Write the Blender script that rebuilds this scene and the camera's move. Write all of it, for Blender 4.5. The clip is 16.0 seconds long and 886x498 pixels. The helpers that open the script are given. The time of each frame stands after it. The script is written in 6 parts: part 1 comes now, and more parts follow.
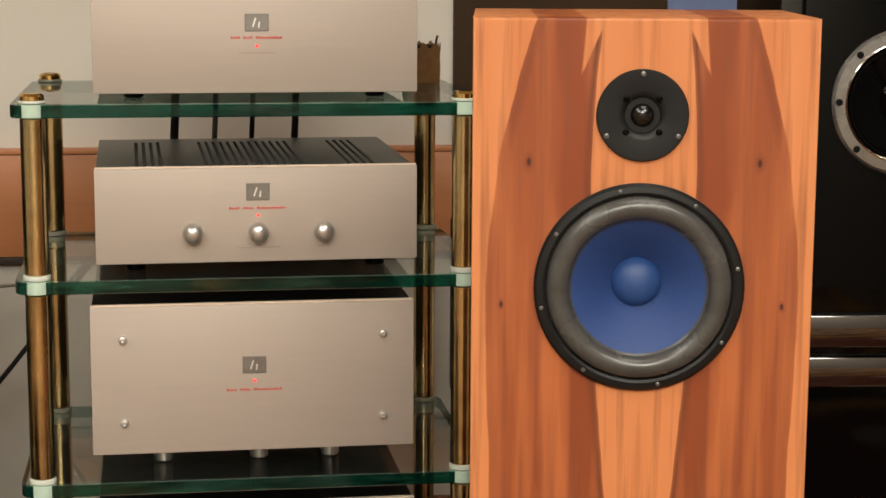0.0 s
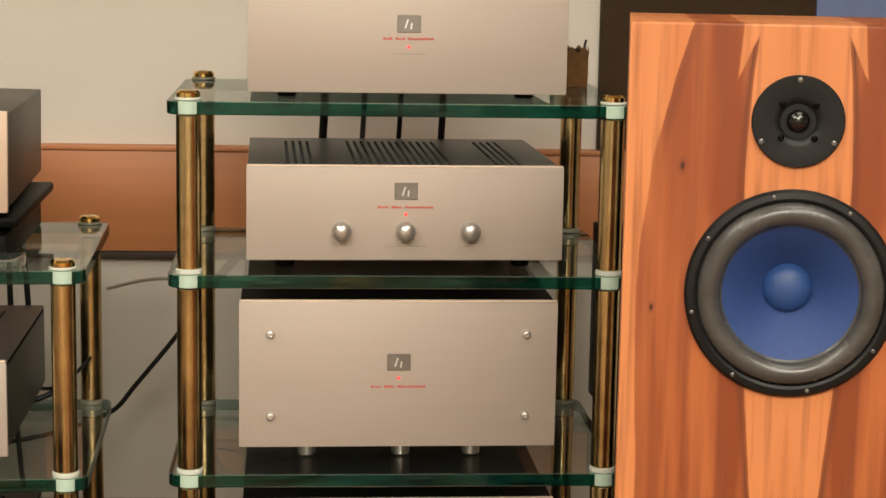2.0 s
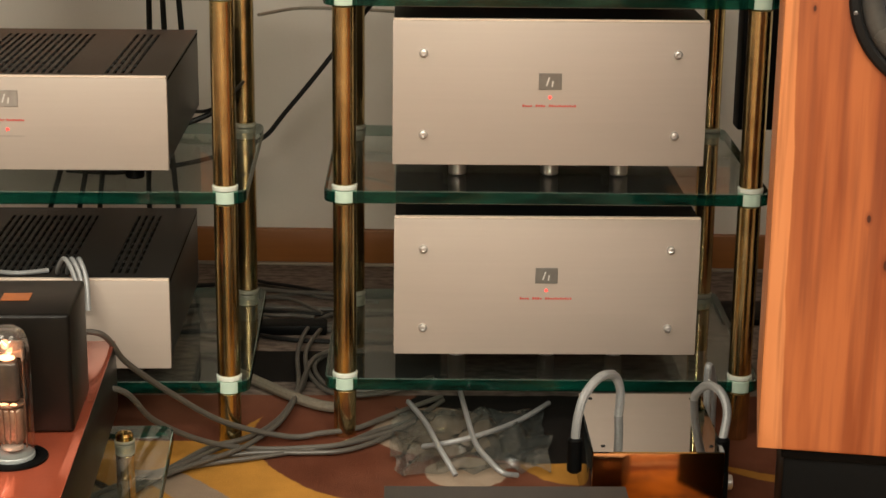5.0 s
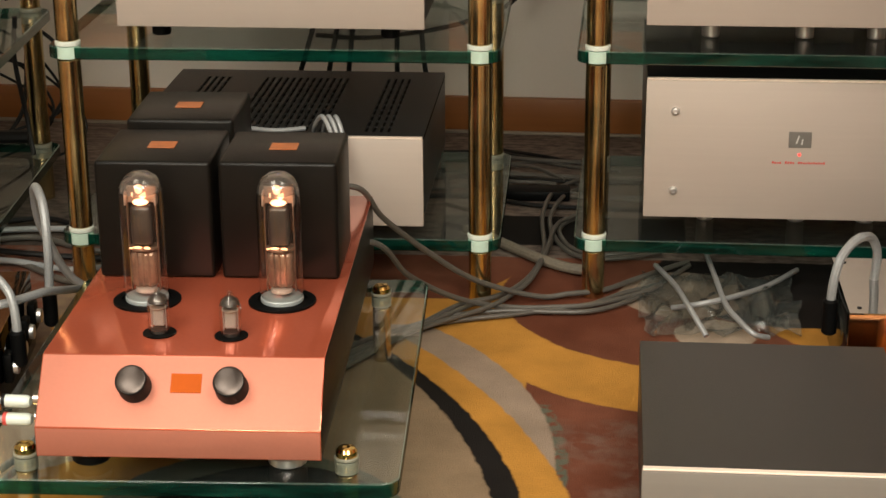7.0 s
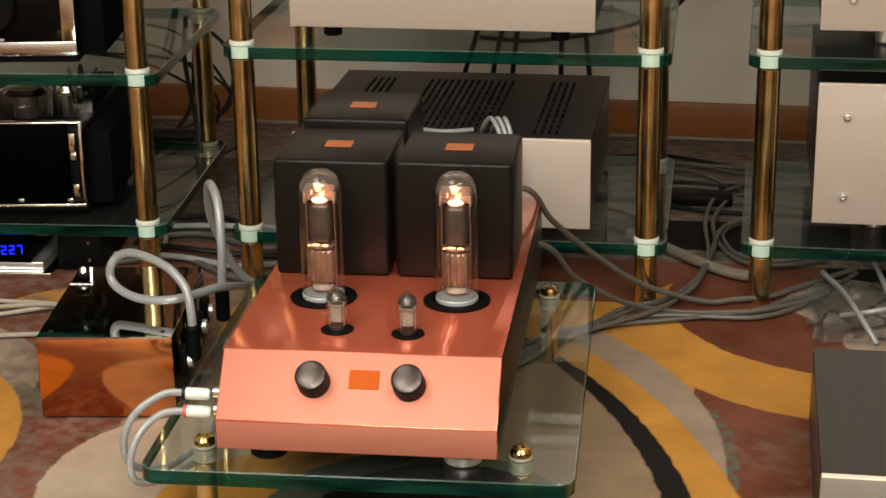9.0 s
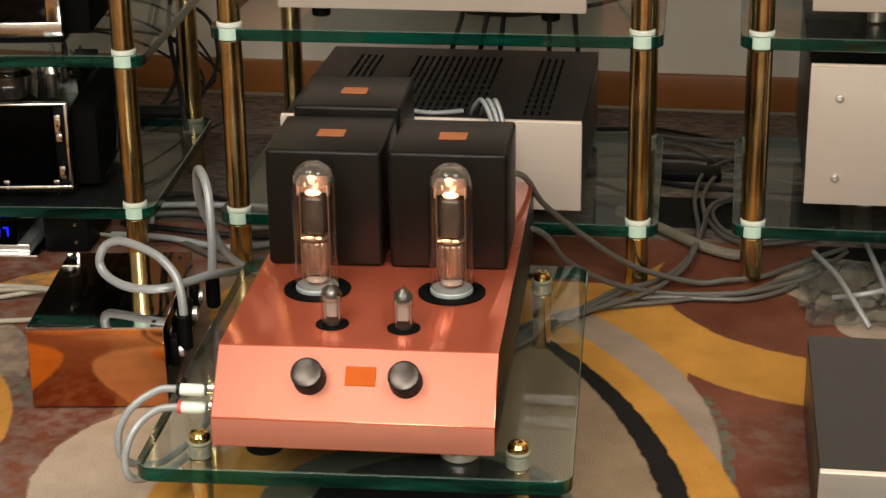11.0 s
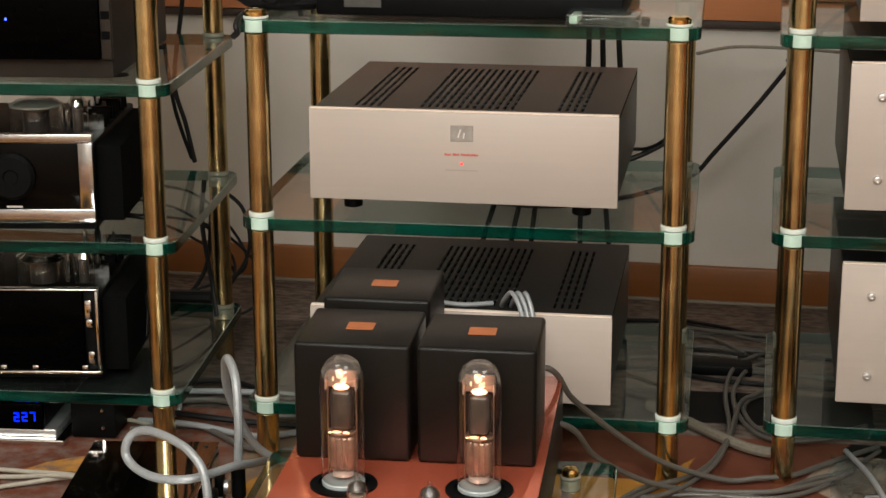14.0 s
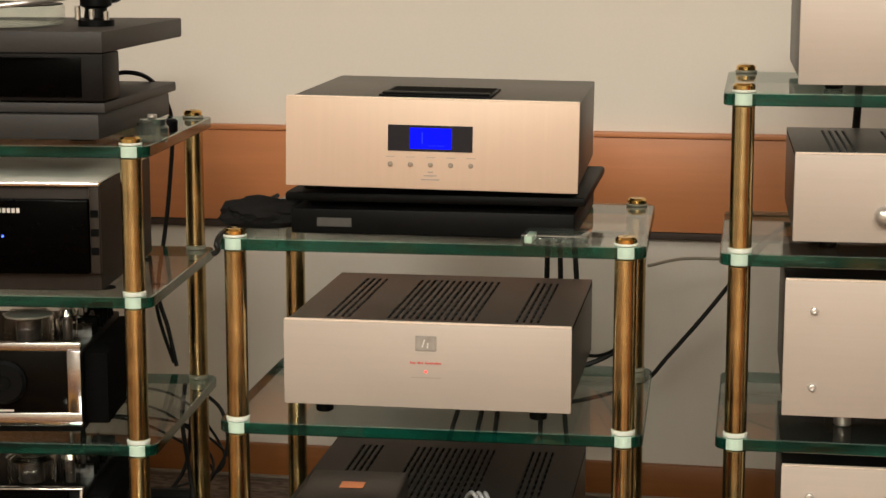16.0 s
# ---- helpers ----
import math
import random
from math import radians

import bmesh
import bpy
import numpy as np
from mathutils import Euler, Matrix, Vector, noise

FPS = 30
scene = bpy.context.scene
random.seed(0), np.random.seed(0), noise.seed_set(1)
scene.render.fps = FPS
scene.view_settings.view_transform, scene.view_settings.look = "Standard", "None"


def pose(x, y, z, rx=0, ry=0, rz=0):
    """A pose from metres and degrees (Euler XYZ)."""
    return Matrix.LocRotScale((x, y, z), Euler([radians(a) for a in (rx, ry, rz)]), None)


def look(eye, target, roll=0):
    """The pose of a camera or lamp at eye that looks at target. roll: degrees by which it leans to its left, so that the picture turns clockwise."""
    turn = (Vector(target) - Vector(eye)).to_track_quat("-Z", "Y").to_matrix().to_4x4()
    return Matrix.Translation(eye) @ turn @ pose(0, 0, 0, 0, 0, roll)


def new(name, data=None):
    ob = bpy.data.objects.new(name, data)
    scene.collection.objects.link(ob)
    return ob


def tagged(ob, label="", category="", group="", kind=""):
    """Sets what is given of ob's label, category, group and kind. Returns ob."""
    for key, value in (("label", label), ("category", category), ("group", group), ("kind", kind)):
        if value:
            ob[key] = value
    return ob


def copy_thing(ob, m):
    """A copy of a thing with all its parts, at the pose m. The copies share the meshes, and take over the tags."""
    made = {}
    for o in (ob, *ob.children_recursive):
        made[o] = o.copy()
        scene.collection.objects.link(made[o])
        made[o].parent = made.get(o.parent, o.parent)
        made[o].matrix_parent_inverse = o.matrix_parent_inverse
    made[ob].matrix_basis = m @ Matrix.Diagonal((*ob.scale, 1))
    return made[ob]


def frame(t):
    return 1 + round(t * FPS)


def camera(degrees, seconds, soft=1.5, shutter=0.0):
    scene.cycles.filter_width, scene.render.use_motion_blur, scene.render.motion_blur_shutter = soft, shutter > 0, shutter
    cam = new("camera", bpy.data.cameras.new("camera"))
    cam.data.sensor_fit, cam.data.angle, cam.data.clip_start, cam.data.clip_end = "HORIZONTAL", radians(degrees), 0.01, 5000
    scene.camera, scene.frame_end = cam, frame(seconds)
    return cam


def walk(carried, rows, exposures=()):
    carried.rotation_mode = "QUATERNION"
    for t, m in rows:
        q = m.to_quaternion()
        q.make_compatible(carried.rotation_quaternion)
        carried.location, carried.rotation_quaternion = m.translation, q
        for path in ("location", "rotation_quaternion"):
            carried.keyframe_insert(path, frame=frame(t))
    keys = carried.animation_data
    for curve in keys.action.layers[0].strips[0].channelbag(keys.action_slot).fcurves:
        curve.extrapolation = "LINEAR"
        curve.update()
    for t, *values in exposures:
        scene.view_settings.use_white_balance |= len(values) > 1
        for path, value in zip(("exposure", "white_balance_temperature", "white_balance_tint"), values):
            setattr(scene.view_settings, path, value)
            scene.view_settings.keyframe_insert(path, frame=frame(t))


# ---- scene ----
cam = camera(26.9, 16.0)
PATH = [
    (0, (-0.146, -2.577, 1.119), (0.164, -0.628, 0.797), 0.3),
    (0.5, (-0.155, -2.585, 1.122), (0.093, -0.622, 0.829), 0.7),
    (1, (-0.164, -2.586, 1.123), (0.046, -0.618, 0.838), 0.9),
    (1.5, (-0.169, -2.588, 1.123), (0.028, -0.618, 0.842), 1.2),
    (2, (-0.173, -2.592, 1.115), (0.0, -0.625, 0.798), 1.0),
    (2.5, (-0.185, -2.605, 1.101), (-0.05, -0.645, 0.724), 1.1),
    (3, (-0.192, -2.614, 1.094), (-0.102, -0.662, 0.67), 0.8),
    (3.5, (-0.198, -2.62, 1.086), (-0.122, -0.673, 0.635), 0.7),
    (3.7, (-0.195, -2.622, 1.085), (-0.127, -0.679, 0.618), 0.7),
    (5.8, (-0.233, -2.642, 1.016), (-0.226, -0.733, 0.419), 0.6),
    (6, (-0.229, -2.643, 1.013), (-0.258, -0.738, 0.404), 0.4),
    (6.5, (-0.262, -2.656, 1.003), (-0.375, -0.769, 0.351), -0.2),
    (7, (-0.288, -2.67, 0.998), (-0.46, -0.791, 0.336), -0.4),
    (7.5, (-0.303, -2.676, 0.996), (-0.542, -0.81, 0.318), -1.1),
    (8, (-0.319, -2.681, 0.994), (-0.587, -0.818, 0.318), -0.4),
    (8.5, (-0.334, -2.685, 0.996), (-0.644, -0.822, 0.337), -0.6),
    (8.7, (-0.337, -2.685, 0.996), (-0.649, -0.82, 0.344), -0.7),
    (10.8, (-0.366, -2.67, 1.037), (-0.666, -0.831, 0.31), -1.4),
    (11, (-0.369, -2.656, 1.044), (-0.65, -0.808, 0.332), -0.8),
    (11.5, (-0.374, -2.639, 1.048), (-0.646, -0.784, 0.352), -0.1),
    (12, (-0.364, -2.63, 1.056), (-0.717, -0.793, 0.349), -1.2),
    (12.5, (-0.361, -2.629, 1.054), (-0.699, -0.788, 0.35), -0.8),
    (13, (-0.361, -2.638, 1.055), (-0.719, -0.777, 0.417), -0.7),
    (13.5, (-0.354, -2.631, 1.058), (-0.684, -0.737, 0.507), -0.4),
    (14, (-0.371, -2.642, 1.062), (-0.691, -0.74, 0.532), -0.2),
    (14.5, (-0.319, -2.805, 1.115), (-0.623, -0.888, 0.631), 0.0),
    (15, (-0.315, -2.828, 1.137), (-0.645, -0.904, 0.702), -0.2),
    (15.5, (-0.306, -2.823, 1.143), (-0.631, -0.892, 0.735), -0.3),
    (16, (-0.314, -2.82, 1.138), (-0.622, -0.872, 0.804), 0.0),
]
# stops, kelvin and tint of the picture along the way
EXPOSURES = [
    (0.0, 0.02, 6500, 10), (0.5, 0.12, 6520, 10), (1.0, 0.14, 6600, 10), (2.5, 0.14, 6800, 10), (3.5, 0.14, 6900, 10), (6.0, 0.14, 6680, 10),
    (8.5, 0.14, 6430, 10), (11.0, 0.14, 6330, 10), (12.5, 0.13, 6320, 10), (13.5, 0.16, 5960, 10), (14.5, 0.16, 6100, 10), (15.0, 0.14, 6420, 10), (16.0, 0.14, 6490, 10),
]
walk(cam, [(t, look(eye, target, roll)) for t, eye, target, roll in PATH], EXPOSURES)

# ---- light ----
world = bpy.data.worlds.new("room")
scene.world = world
world.use_nodes = True
world.node_tree.nodes["Background"].inputs[0].default_value = (1.0, 0.9, 0.78, 1)
world.node_tree.nodes["Background"].inputs[1].default_value = 0.02
scene.view_settings.exposure = 0.14


def ceiling_lamp(x, y, size, power, colour=(1.0, 0.955, 0.83), z=2.64):
    data = bpy.data.lights.new("ceiling_light", "AREA")
    data.shape, data.size, data.size_y = "RECTANGLE", size, size
    data.energy, data.color = power, colour
    lamp = new("ceiling_light", data)
    lamp.matrix_world = look((x, y, z), (x, y, 0))
    return lamp


ceiling_lamp(-1.4, -1.5, 1.0, 16)
ceiling_lamp(0.5, -1.5, 1.0, 13)
ceiling_lamp(-1.7, -3.2, 1.2, 70)
ceiling_lamp(0.8, -3.2, 1.2, 58)
ceiling_lamp(-0.4, -4.8, 1.4, 180)


# ---- materials ----
def math_node(tree, operation, a, b=None, clamp=False):
    n = tree.nodes.new("ShaderNodeMath")
    n.operation, n.use_clamp = operation, clamp
    for slot, value in ((0, a), (1, b)):
        if value is None:
            continue
        if isinstance(value, (int, float)):
            n.inputs[slot].default_value = value
        else:
            tree.links.new(value, n.inputs[slot])
    return n.outputs[0]


def mix_colour(tree, factor, a, b):
    n = tree.nodes.new("ShaderNodeMix")
    n.data_type = "RGBA"
    for slot, value in ((0, factor), (6, a), (7, b)):
        if isinstance(value, (int, float)):
            n.inputs[slot].default_value = value
        elif isinstance(value, tuple):
            n.inputs[slot].default_value = (*value, 1)
        else:
            tree.links.new(value, n.inputs[slot])
    return n.outputs[2]


def noise_value(tree, scale, detail=4.0, stretch=(1, 1, 1), rough=0.55, coords="Object"):
    where = tree.nodes.new("ShaderNodeTexCoord")
    place = tree.nodes.new("ShaderNodeMapping")
    place.inputs["Scale"].default_value = stretch
    tree.links.new(where.outputs[coords], place.inputs["Vector"])
    n = tree.nodes.new("ShaderNodeTexNoise")
    n.inputs["Scale"].default_value, n.inputs["Detail"].default_value = scale, detail
    n.inputs["Roughness"].default_value = rough
    tree.links.new(place.outputs[0], n.inputs["Vector"])
    return n.outputs[0]


def ramp(tree, value, low, high):
    n = tree.nodes.new("ShaderNodeMapRange")
    n.inputs[1].default_value, n.inputs[2].default_value = low, high
    tree.links.new(value, n.inputs[0])
    return n.outputs[0]


def surface(name, colour, roughness=0.5, metallic=0.0, vary=0.12, scale=6.0, grain=60.0, bump=0.1, stretch=(1, 1, 1), rough_vary=0.1, coat=0.0, specular=0.5):
    """A painted, metal or plastic surface with broad stains, fine grain and slight relief."""
    m = bpy.data.materials.new(name)
    m.use_nodes = True
    t = m.node_tree
    shader = t.nodes["Principled BSDF"]
    broad = noise_value(t, scale, 3.0)
    fine = noise_value(t, grain, 5.0, stretch)
    both = math_node(t, "ADD", math_node(t, "MULTIPLY", broad, 0.5), math_node(t, "MULTIPLY", fine, 0.5))
    dark = tuple(c * (1 - vary) for c in colour)
    light = tuple(min(1.0, c * (1 + vary)) for c in colour)
    t.links.new(mix_colour(t, ramp(t, both, 0.3, 0.7), dark, light), shader.inputs["Base Color"])
    t.links.new(math_node(t, "ADD", math_node(t, "MULTIPLY", broad, rough_vary), roughness - rough_vary / 2, True), shader.inputs["Roughness"])
    shader.inputs["Metallic"].default_value = metallic
    shader.inputs["Coat Weight"].default_value = coat
    shader.inputs["Coat Roughness"].default_value = 0.06
    shader.inputs["Specular IOR Level"].default_value = specular
    if bump:
        b = t.nodes.new("ShaderNodeBump")
        b.inputs["Strength"].default_value, b.inputs["Distance"].default_value = bump, 0.002
        t.links.new(fine, b.inputs["Height"])
        t.links.new(b.outputs[0], shader.inputs["Normal"])
    return m


def clear(name, tint, gloss=0.06, ior=1.5, dirt=0.0, dirt_colour=(0.5, 0.6, 0.55), power=4.5):
    """Thin clear glass or acrylic: light passes straight through, with a Fresnel gloss on top and a film of dust."""
    m = bpy.data.materials.new(name)
    m.use_nodes = True
    t = m.node_tree
    t.nodes.remove(t.nodes["Principled BSDF"])
    pane = t.nodes.new("ShaderNodeBsdfTransparent")
    pane.inputs[0].default_value = (*tint, 1)
    shine = t.nodes.new("ShaderNodeBsdfGlossy")
    shine.inputs["Roughness"].default_value = gloss
    facing = t.nodes.new("ShaderNodeLayerWeight")
    facing.inputs[0].default_value = 0.5
    shine_share = math_node(t, "ADD", math_node(t, "MULTIPLY", math_node(t, "POWER", facing.outputs["Facing"], power), 0.85), 0.03 * (ior - 1) / 0.45, True)
    mix = t.nodes.new("ShaderNodeMixShader")
    t.links.new(shine_share, mix.inputs[0])
    t.links.new(pane.outputs[0], mix.inputs[1])
    t.links.new(shine.outputs[0], mix.inputs[2])
    last = mix.outputs[0]
    if dirt:
        film = t.nodes.new("ShaderNodeBsdfDiffuse")
        film.inputs[0].default_value = (*dirt_colour, 1)
        over = t.nodes.new("ShaderNodeMixShader")
        t.links.new(math_node(t, "MULTIPLY", noise_value(t, 9.0), dirt * 2), over.inputs[0])
        t.links.new(last, over.inputs[1])
        t.links.new(film.outputs[0], over.inputs[2])
        last = over.outputs[0]
    t.links.new(last, t.nodes["Material Output"].inputs[0])
    return m


def edge_glass():
    """The cut edge of float glass: bottle green in layers, partly seen through."""
    m = surface("green_glass_edge", (0.004, 0.085, 0.058), 0.08, vary=0.3, scale=9, grain=30, bump=0.04, coat=0.25)
    t = m.node_tree
    shader = t.nodes["Principled BSDF"]
    # dark and green layers paint in the patchy reflections of the edge
    layers = ramp(t, noise_value(t, 15.0, 3.0, (0.5, 0.5, 7.0)), 0.34, 0.66)
    t.links.new(mix_colour(t, layers, (0.001, 0.010, 0.008), (0.003, 0.066, 0.044)), shader.inputs["Base Color"])
    through_it = t.nodes.new("ShaderNodeBsdfTransparent")
    through_it.inputs[0].default_value = (0.045, 0.30, 0.215, 1)
    mix = t.nodes.new("ShaderNodeMixShader")
    t.links.new(ramp(t, noise_value(t, 20.0, 3.0, (0.6, 0.6, 4.0)), 0.18, 0.80), mix.inputs[0])
    t.links.new(shader.outputs[0], mix.inputs[1])
    t.links.new(through_it.outputs[0], mix.inputs[2])
    polish = t.nodes.new("ShaderNodeBsdfGlossy")
    polish.inputs["Roughness"].default_value = 0.12
    polish.inputs[0].default_value = (0.34, 0.325, 0.29, 1)
    facing = t.nodes.new("ShaderNodeLayerWeight")
    facing.inputs[0].default_value = 0.5
    glance = t.nodes.new("ShaderNodeMixShader")
    t.links.new(math_node(t, "MULTIPLY", ramp(t, facing.outputs["Facing"], 0.25, 0.75), 0.75), glance.inputs[0])
    t.links.new(mix.outputs[0], glance.inputs[1])
    t.links.new(polish.outputs[0], glance.inputs[2])
    t.links.new(glance.outputs[0], t.nodes["Material Output"].inputs[0])
    return m


def glowing(name, colour, strength):
    m = bpy.data.materials.new(name)
    m.use_nodes = True
    shader = m.node_tree.nodes["Principled BSDF"]
    shader.inputs["Base Color"].default_value = (*colour, 1)
    shader.inputs["Specular IOR Level"].default_value = 0.05
    shader.inputs["Emission Color"].default_value = (*colour, 1)
    shader.inputs["Emission Strength"].default_value = strength
    return m


def carpet_material():
    """Patterned hotel carpet: broad curved bands of ochre, black, grey-beige and moss on rust brown pile."""
    m = bpy.data.materials.new("carpet_pile")
    m.use_nodes = True
    t = m.node_tree
    shader = t.nodes["Principled BSDF"]
    where = t.nodes.new("ShaderNodeTexCoord")
    wobble = t.nodes.new("ShaderNodeTexNoise")
    wobble.inputs["Scale"].default_value, wobble.inputs["Detail"].default_value = 40.0, 3.0
    t.links.new(where.outputs["Object"], wobble.inputs["Vector"])
    shift = t.nodes.new("ShaderNodeVectorMath")
    shift.operation = "MULTIPLY_ADD"
    shift.inputs[1].default_value, shift.inputs[2].default_value = (0.010,) * 3, (-0.005,) * 3
    t.links.new(wobble.outputs["Color"], shift.inputs[0])
    moved = t.nodes.new("ShaderNodeVectorMath")
    t.links.new(where.outputs["Object"], moved.inputs[0])
    t.links.new(shift.outputs[0], moved.inputs[1])
    split = t.nodes.new("ShaderNodeSeparateXYZ")
    t.links.new(moved.outputs[0], split.inputs[0])
    px, py = split.outputs[0], split.outputs[1]

    def disc(x, y, r):
        dx, dy = math_node(t, "SUBTRACT", px, x), math_node(t, "SUBTRACT", py, y)
        far = math_node(t, "SQRT", math_node(t, "ADD", math_node(t, "MULTIPLY", dx, dx), math_node(t, "MULTIPLY", dy, dy)))
        return math_node(t, "MULTIPLY", math_node(t, "SUBTRACT", r, far), 250.0, True)

    def side(a, b, c):
        return math_node(t, "MULTIPLY", math_node(t, "ADD", math_node(t, "ADD", math_node(t, "MULTIPLY", px, a), math_node(t, "MULTIPLY", py, b)), c), 250.0, True)

    def both(*masks):
        out = masks[0]
        for k in masks[1:]:
            out = math_node(t, "MULTIPLY", out, k)
        return out

    def no(mask):
        return math_node(t, "SUBTRACT", 1.0, mask)

    rust, ochre, black = (0.110, 0.034, 0.018), (0.43, 0.205, 0.040), (0.012, 0.010, 0.009)
    grey, beige, moss, cream = (0.275, 0.205, 0.152), (0.225, 0.157, 0.098), (0.095, 0.10, 0.072), (0.38, 0.295, 0.222)
    tone = mix_colour(t, ramp(t, noise_value(t, 2.2, 4.0), 0.42, 0.6), rust, (0.165, 0.06, 0.035))
    near = side(0.0, -1.0, 0.10)
    ragged = ramp(t, noise_value(t, 48.0, 3.0), 0.40, 0.54)
    middle = both(side(1.0, 0.0, 1.12), near)
    # upper ochre band that swings out to the east
    tone = mix_colour(t, both(middle, no(disc(-0.15, -0.025, 0.291)), disc(-0.156, -0.139, 0.329), side(-1.0, 0.0, 0.42)), tone, ochre)
    tone = mix_colour(t, both(middle, disc(-0.15, -0.05, 0.62), no(disc(-0.15, -0.025, 0.291)), side(-1.0, 0.0, -0.385), side(0, -1, -0.06)), tone, ochre)
    tone = mix_colour(t, both(middle, disc(-0.958, -0.629, 0.636), no(disc(-0.958, -0.629, 0.585)), side(0, -1, -0.44), ragged), tone, moss)
    tone = mix_colour(t, both(middle, disc(-0.958, -0.629, 0.620), side(0.0, -1.0, -0.17)), tone, grey)
    tone = mix_colour(t, both(middle, disc(-1.54, -1.031, 1.265)), tone, ochre)
    tone = mix_colour(t, both(middle, disc(-1.383, -0.924, 1.030)), tone, black)
    tone = mix_colour(t, both(middle, disc(-1.498, -0.936, 1.110)), tone, beige)
    tone = mix_colour(t, both(middle, disc(-0.62, -1.02, 0.20)), tone, moss)
    tone = mix_colour(t, both(middle, disc(-0.86, -0.32, 0.20)), tone, rust)
    tone = mix_colour(t, both(middle, disc(-0.93, -0.20, 0.16), no(disc(-0.86, -0.32, 0.11))), tone, ochre)
    # rings to the west
    west = no(side(1.0, 0.0, 1.0))
    tone = mix_colour(t, both(west, disc(-1.52, -0.50, 0.248), side(0, 1, 0.50)), tone, grey)
    tone = mix_colour(t, both(disc(-1.285, -0.540, 0.055), ragged), tone, moss)
    tone = mix_colour(t, both(west, disc(-1.597, -0.708, 0.367)), tone, ochre)
    tone = mix_colour(t, disc(-1.493, -0.68, 0.191), tone, black)
    tone = mix_colour(t, disc(-0.93, -0.735, 0.235), tone, cream)
    # ochre, moss and black below the low stand
    tone = mix_colour(t, disc(-0.85, -0.79, 0.16), tone, ochre)
    tone = mix_colour(t, disc(-0.69, -0.80, 0.19), tone, moss)
    tone = mix_colour(t, disc(-0.665, -0.80, 0.155), tone, black)
    tone = mix_colour(t, both(disc(-1.30, -0.24, 0.15), no(disc(-1.33, -0.31, 0.15))), tone, ochre)
    # patches to the east
    tone = mix_colour(t, both(disc(0.30, -0.62, 0.38), no(disc(0.33, -0.30, 0.12))), tone, ochre)
    tone = mix_colour(t, both(disc(0.42, 0.0, 0.24), no(disc(0.40, 0.06, 0.26))), tone, ochre)
    tone = mix_colour(t, disc(0.05, -0.13, 0.10), tone, ochre)
    tone = mix_colour(t, disc(0.0, 0.06, 0.21), tone, black)
    tone = mix_colour(t, both(disc(-0.165, -0.02, 0.10), side(1, -.4, 0.26)), tone, grey)
    tone = mix_colour(t, disc(-0.125, -0.18, 0.06), tone, cream)
    # the same bands wander on over the rest of the room
    drift = noise_value(t, 0.62, 1.0)
    apart = math_node(t, "ADD", math_node(t, "ADD", side(0.0, -1.0, -1.25), side(1.0, 0.0, -0.72)), side(-1.0, 0.0, -2.05), True)
    for low, high, colour in ((0.30, 0.40, beige), (0.40, 0.425, black), (0.425, 0.47, ochre), (0.54, 0.60, grey), (0.60, 0.63, moss), (0.66, 0.80, beige)):
        stripe = math_node(t, "MULTIPLY", math_node(t, "MULTIPLY", math_node(t, "SUBTRACT", drift, low), 300.0, True), math_node(t, "MULTIPLY", math_node(t, "SUBTRACT", high, drift), 300.0, True))
        tone = mix_colour(t, both(apart, stripe), tone, colour)
    # faded, speckled patch in front of the tall rack
    speck = ramp(t, noise_value(t, 34.0, 4.0), 0.40, 0.62)
    cloud = ramp(t, noise_value(t, 5.0, 3.0), 0.42, 0.56)
    tone = mix_colour(t, both(side(1.0, 0.0, 0.46), side(0.0, -1.0, -0.48), side(-1.0, 0.0, 0.7), no(disc(-1.54, -1.031, 1.285)), cloud, math_node(t, "MULTIPLY", speck, 0.75)), tone, (0.17, 0.105, 0.08))
    tone = mix_colour(t, both(side(-1.0, 0.0, -1.0), side(0.0, -1.0, 0.13), no(disc(-1.597, -0.708, 0.367)), no(disc(-0.93, -0.735, 0.235)), math_node(t, "MULTIPLY", speck, 0.85)), tone, (0.165, 0.112, 0.090))
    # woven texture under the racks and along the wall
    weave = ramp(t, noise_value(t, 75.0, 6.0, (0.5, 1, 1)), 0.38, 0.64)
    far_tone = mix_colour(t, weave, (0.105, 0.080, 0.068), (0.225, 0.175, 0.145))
    # darker weave around the valve rack: the shade there is put into the colour
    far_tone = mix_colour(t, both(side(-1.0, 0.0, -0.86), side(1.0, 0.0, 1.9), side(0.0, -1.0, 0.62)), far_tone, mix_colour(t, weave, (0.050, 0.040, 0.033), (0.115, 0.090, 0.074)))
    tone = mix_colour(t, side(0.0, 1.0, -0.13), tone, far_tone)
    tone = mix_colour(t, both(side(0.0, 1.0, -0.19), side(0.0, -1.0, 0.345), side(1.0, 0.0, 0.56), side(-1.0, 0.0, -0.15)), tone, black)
    pile = noise_value(t, 420.0, 2.0)
    worn = noise_value(t, 14.0, 4.0)
    shade = math_node(t, "ADD", 0.42, math_node(t, "ADD", math_node(t, "MULTIPLY", pile, 0.46), math_node(t, "MULTIPLY", worn, 0.70)))
    mult = t.nodes.new("ShaderNodeMix")
    mult.data_type, mult.blend_type = "RGBA", "MULTIPLY"
    mult.inputs[0].default_value = 1.0
    t.links.new(tone, mult.inputs[6])
    t.links.new(shade, mult.inputs[7])
    t.links.new(mult.outputs[2], shader.inputs["Base Color"])
    shader.inputs["Roughness"].default_value = 0.95
    shader.inputs["Specular IOR Level"].default_value = 0.1
    b = t.nodes.new("ShaderNodeBump")
    b.inputs["Strength"].default_value, b.inputs["Distance"].default_value = 0.5, 0.003
    t.links.new(pile, b.inputs["Height"])
    t.links.new(b.outputs[0], shader.inputs["Normal"])
    return m


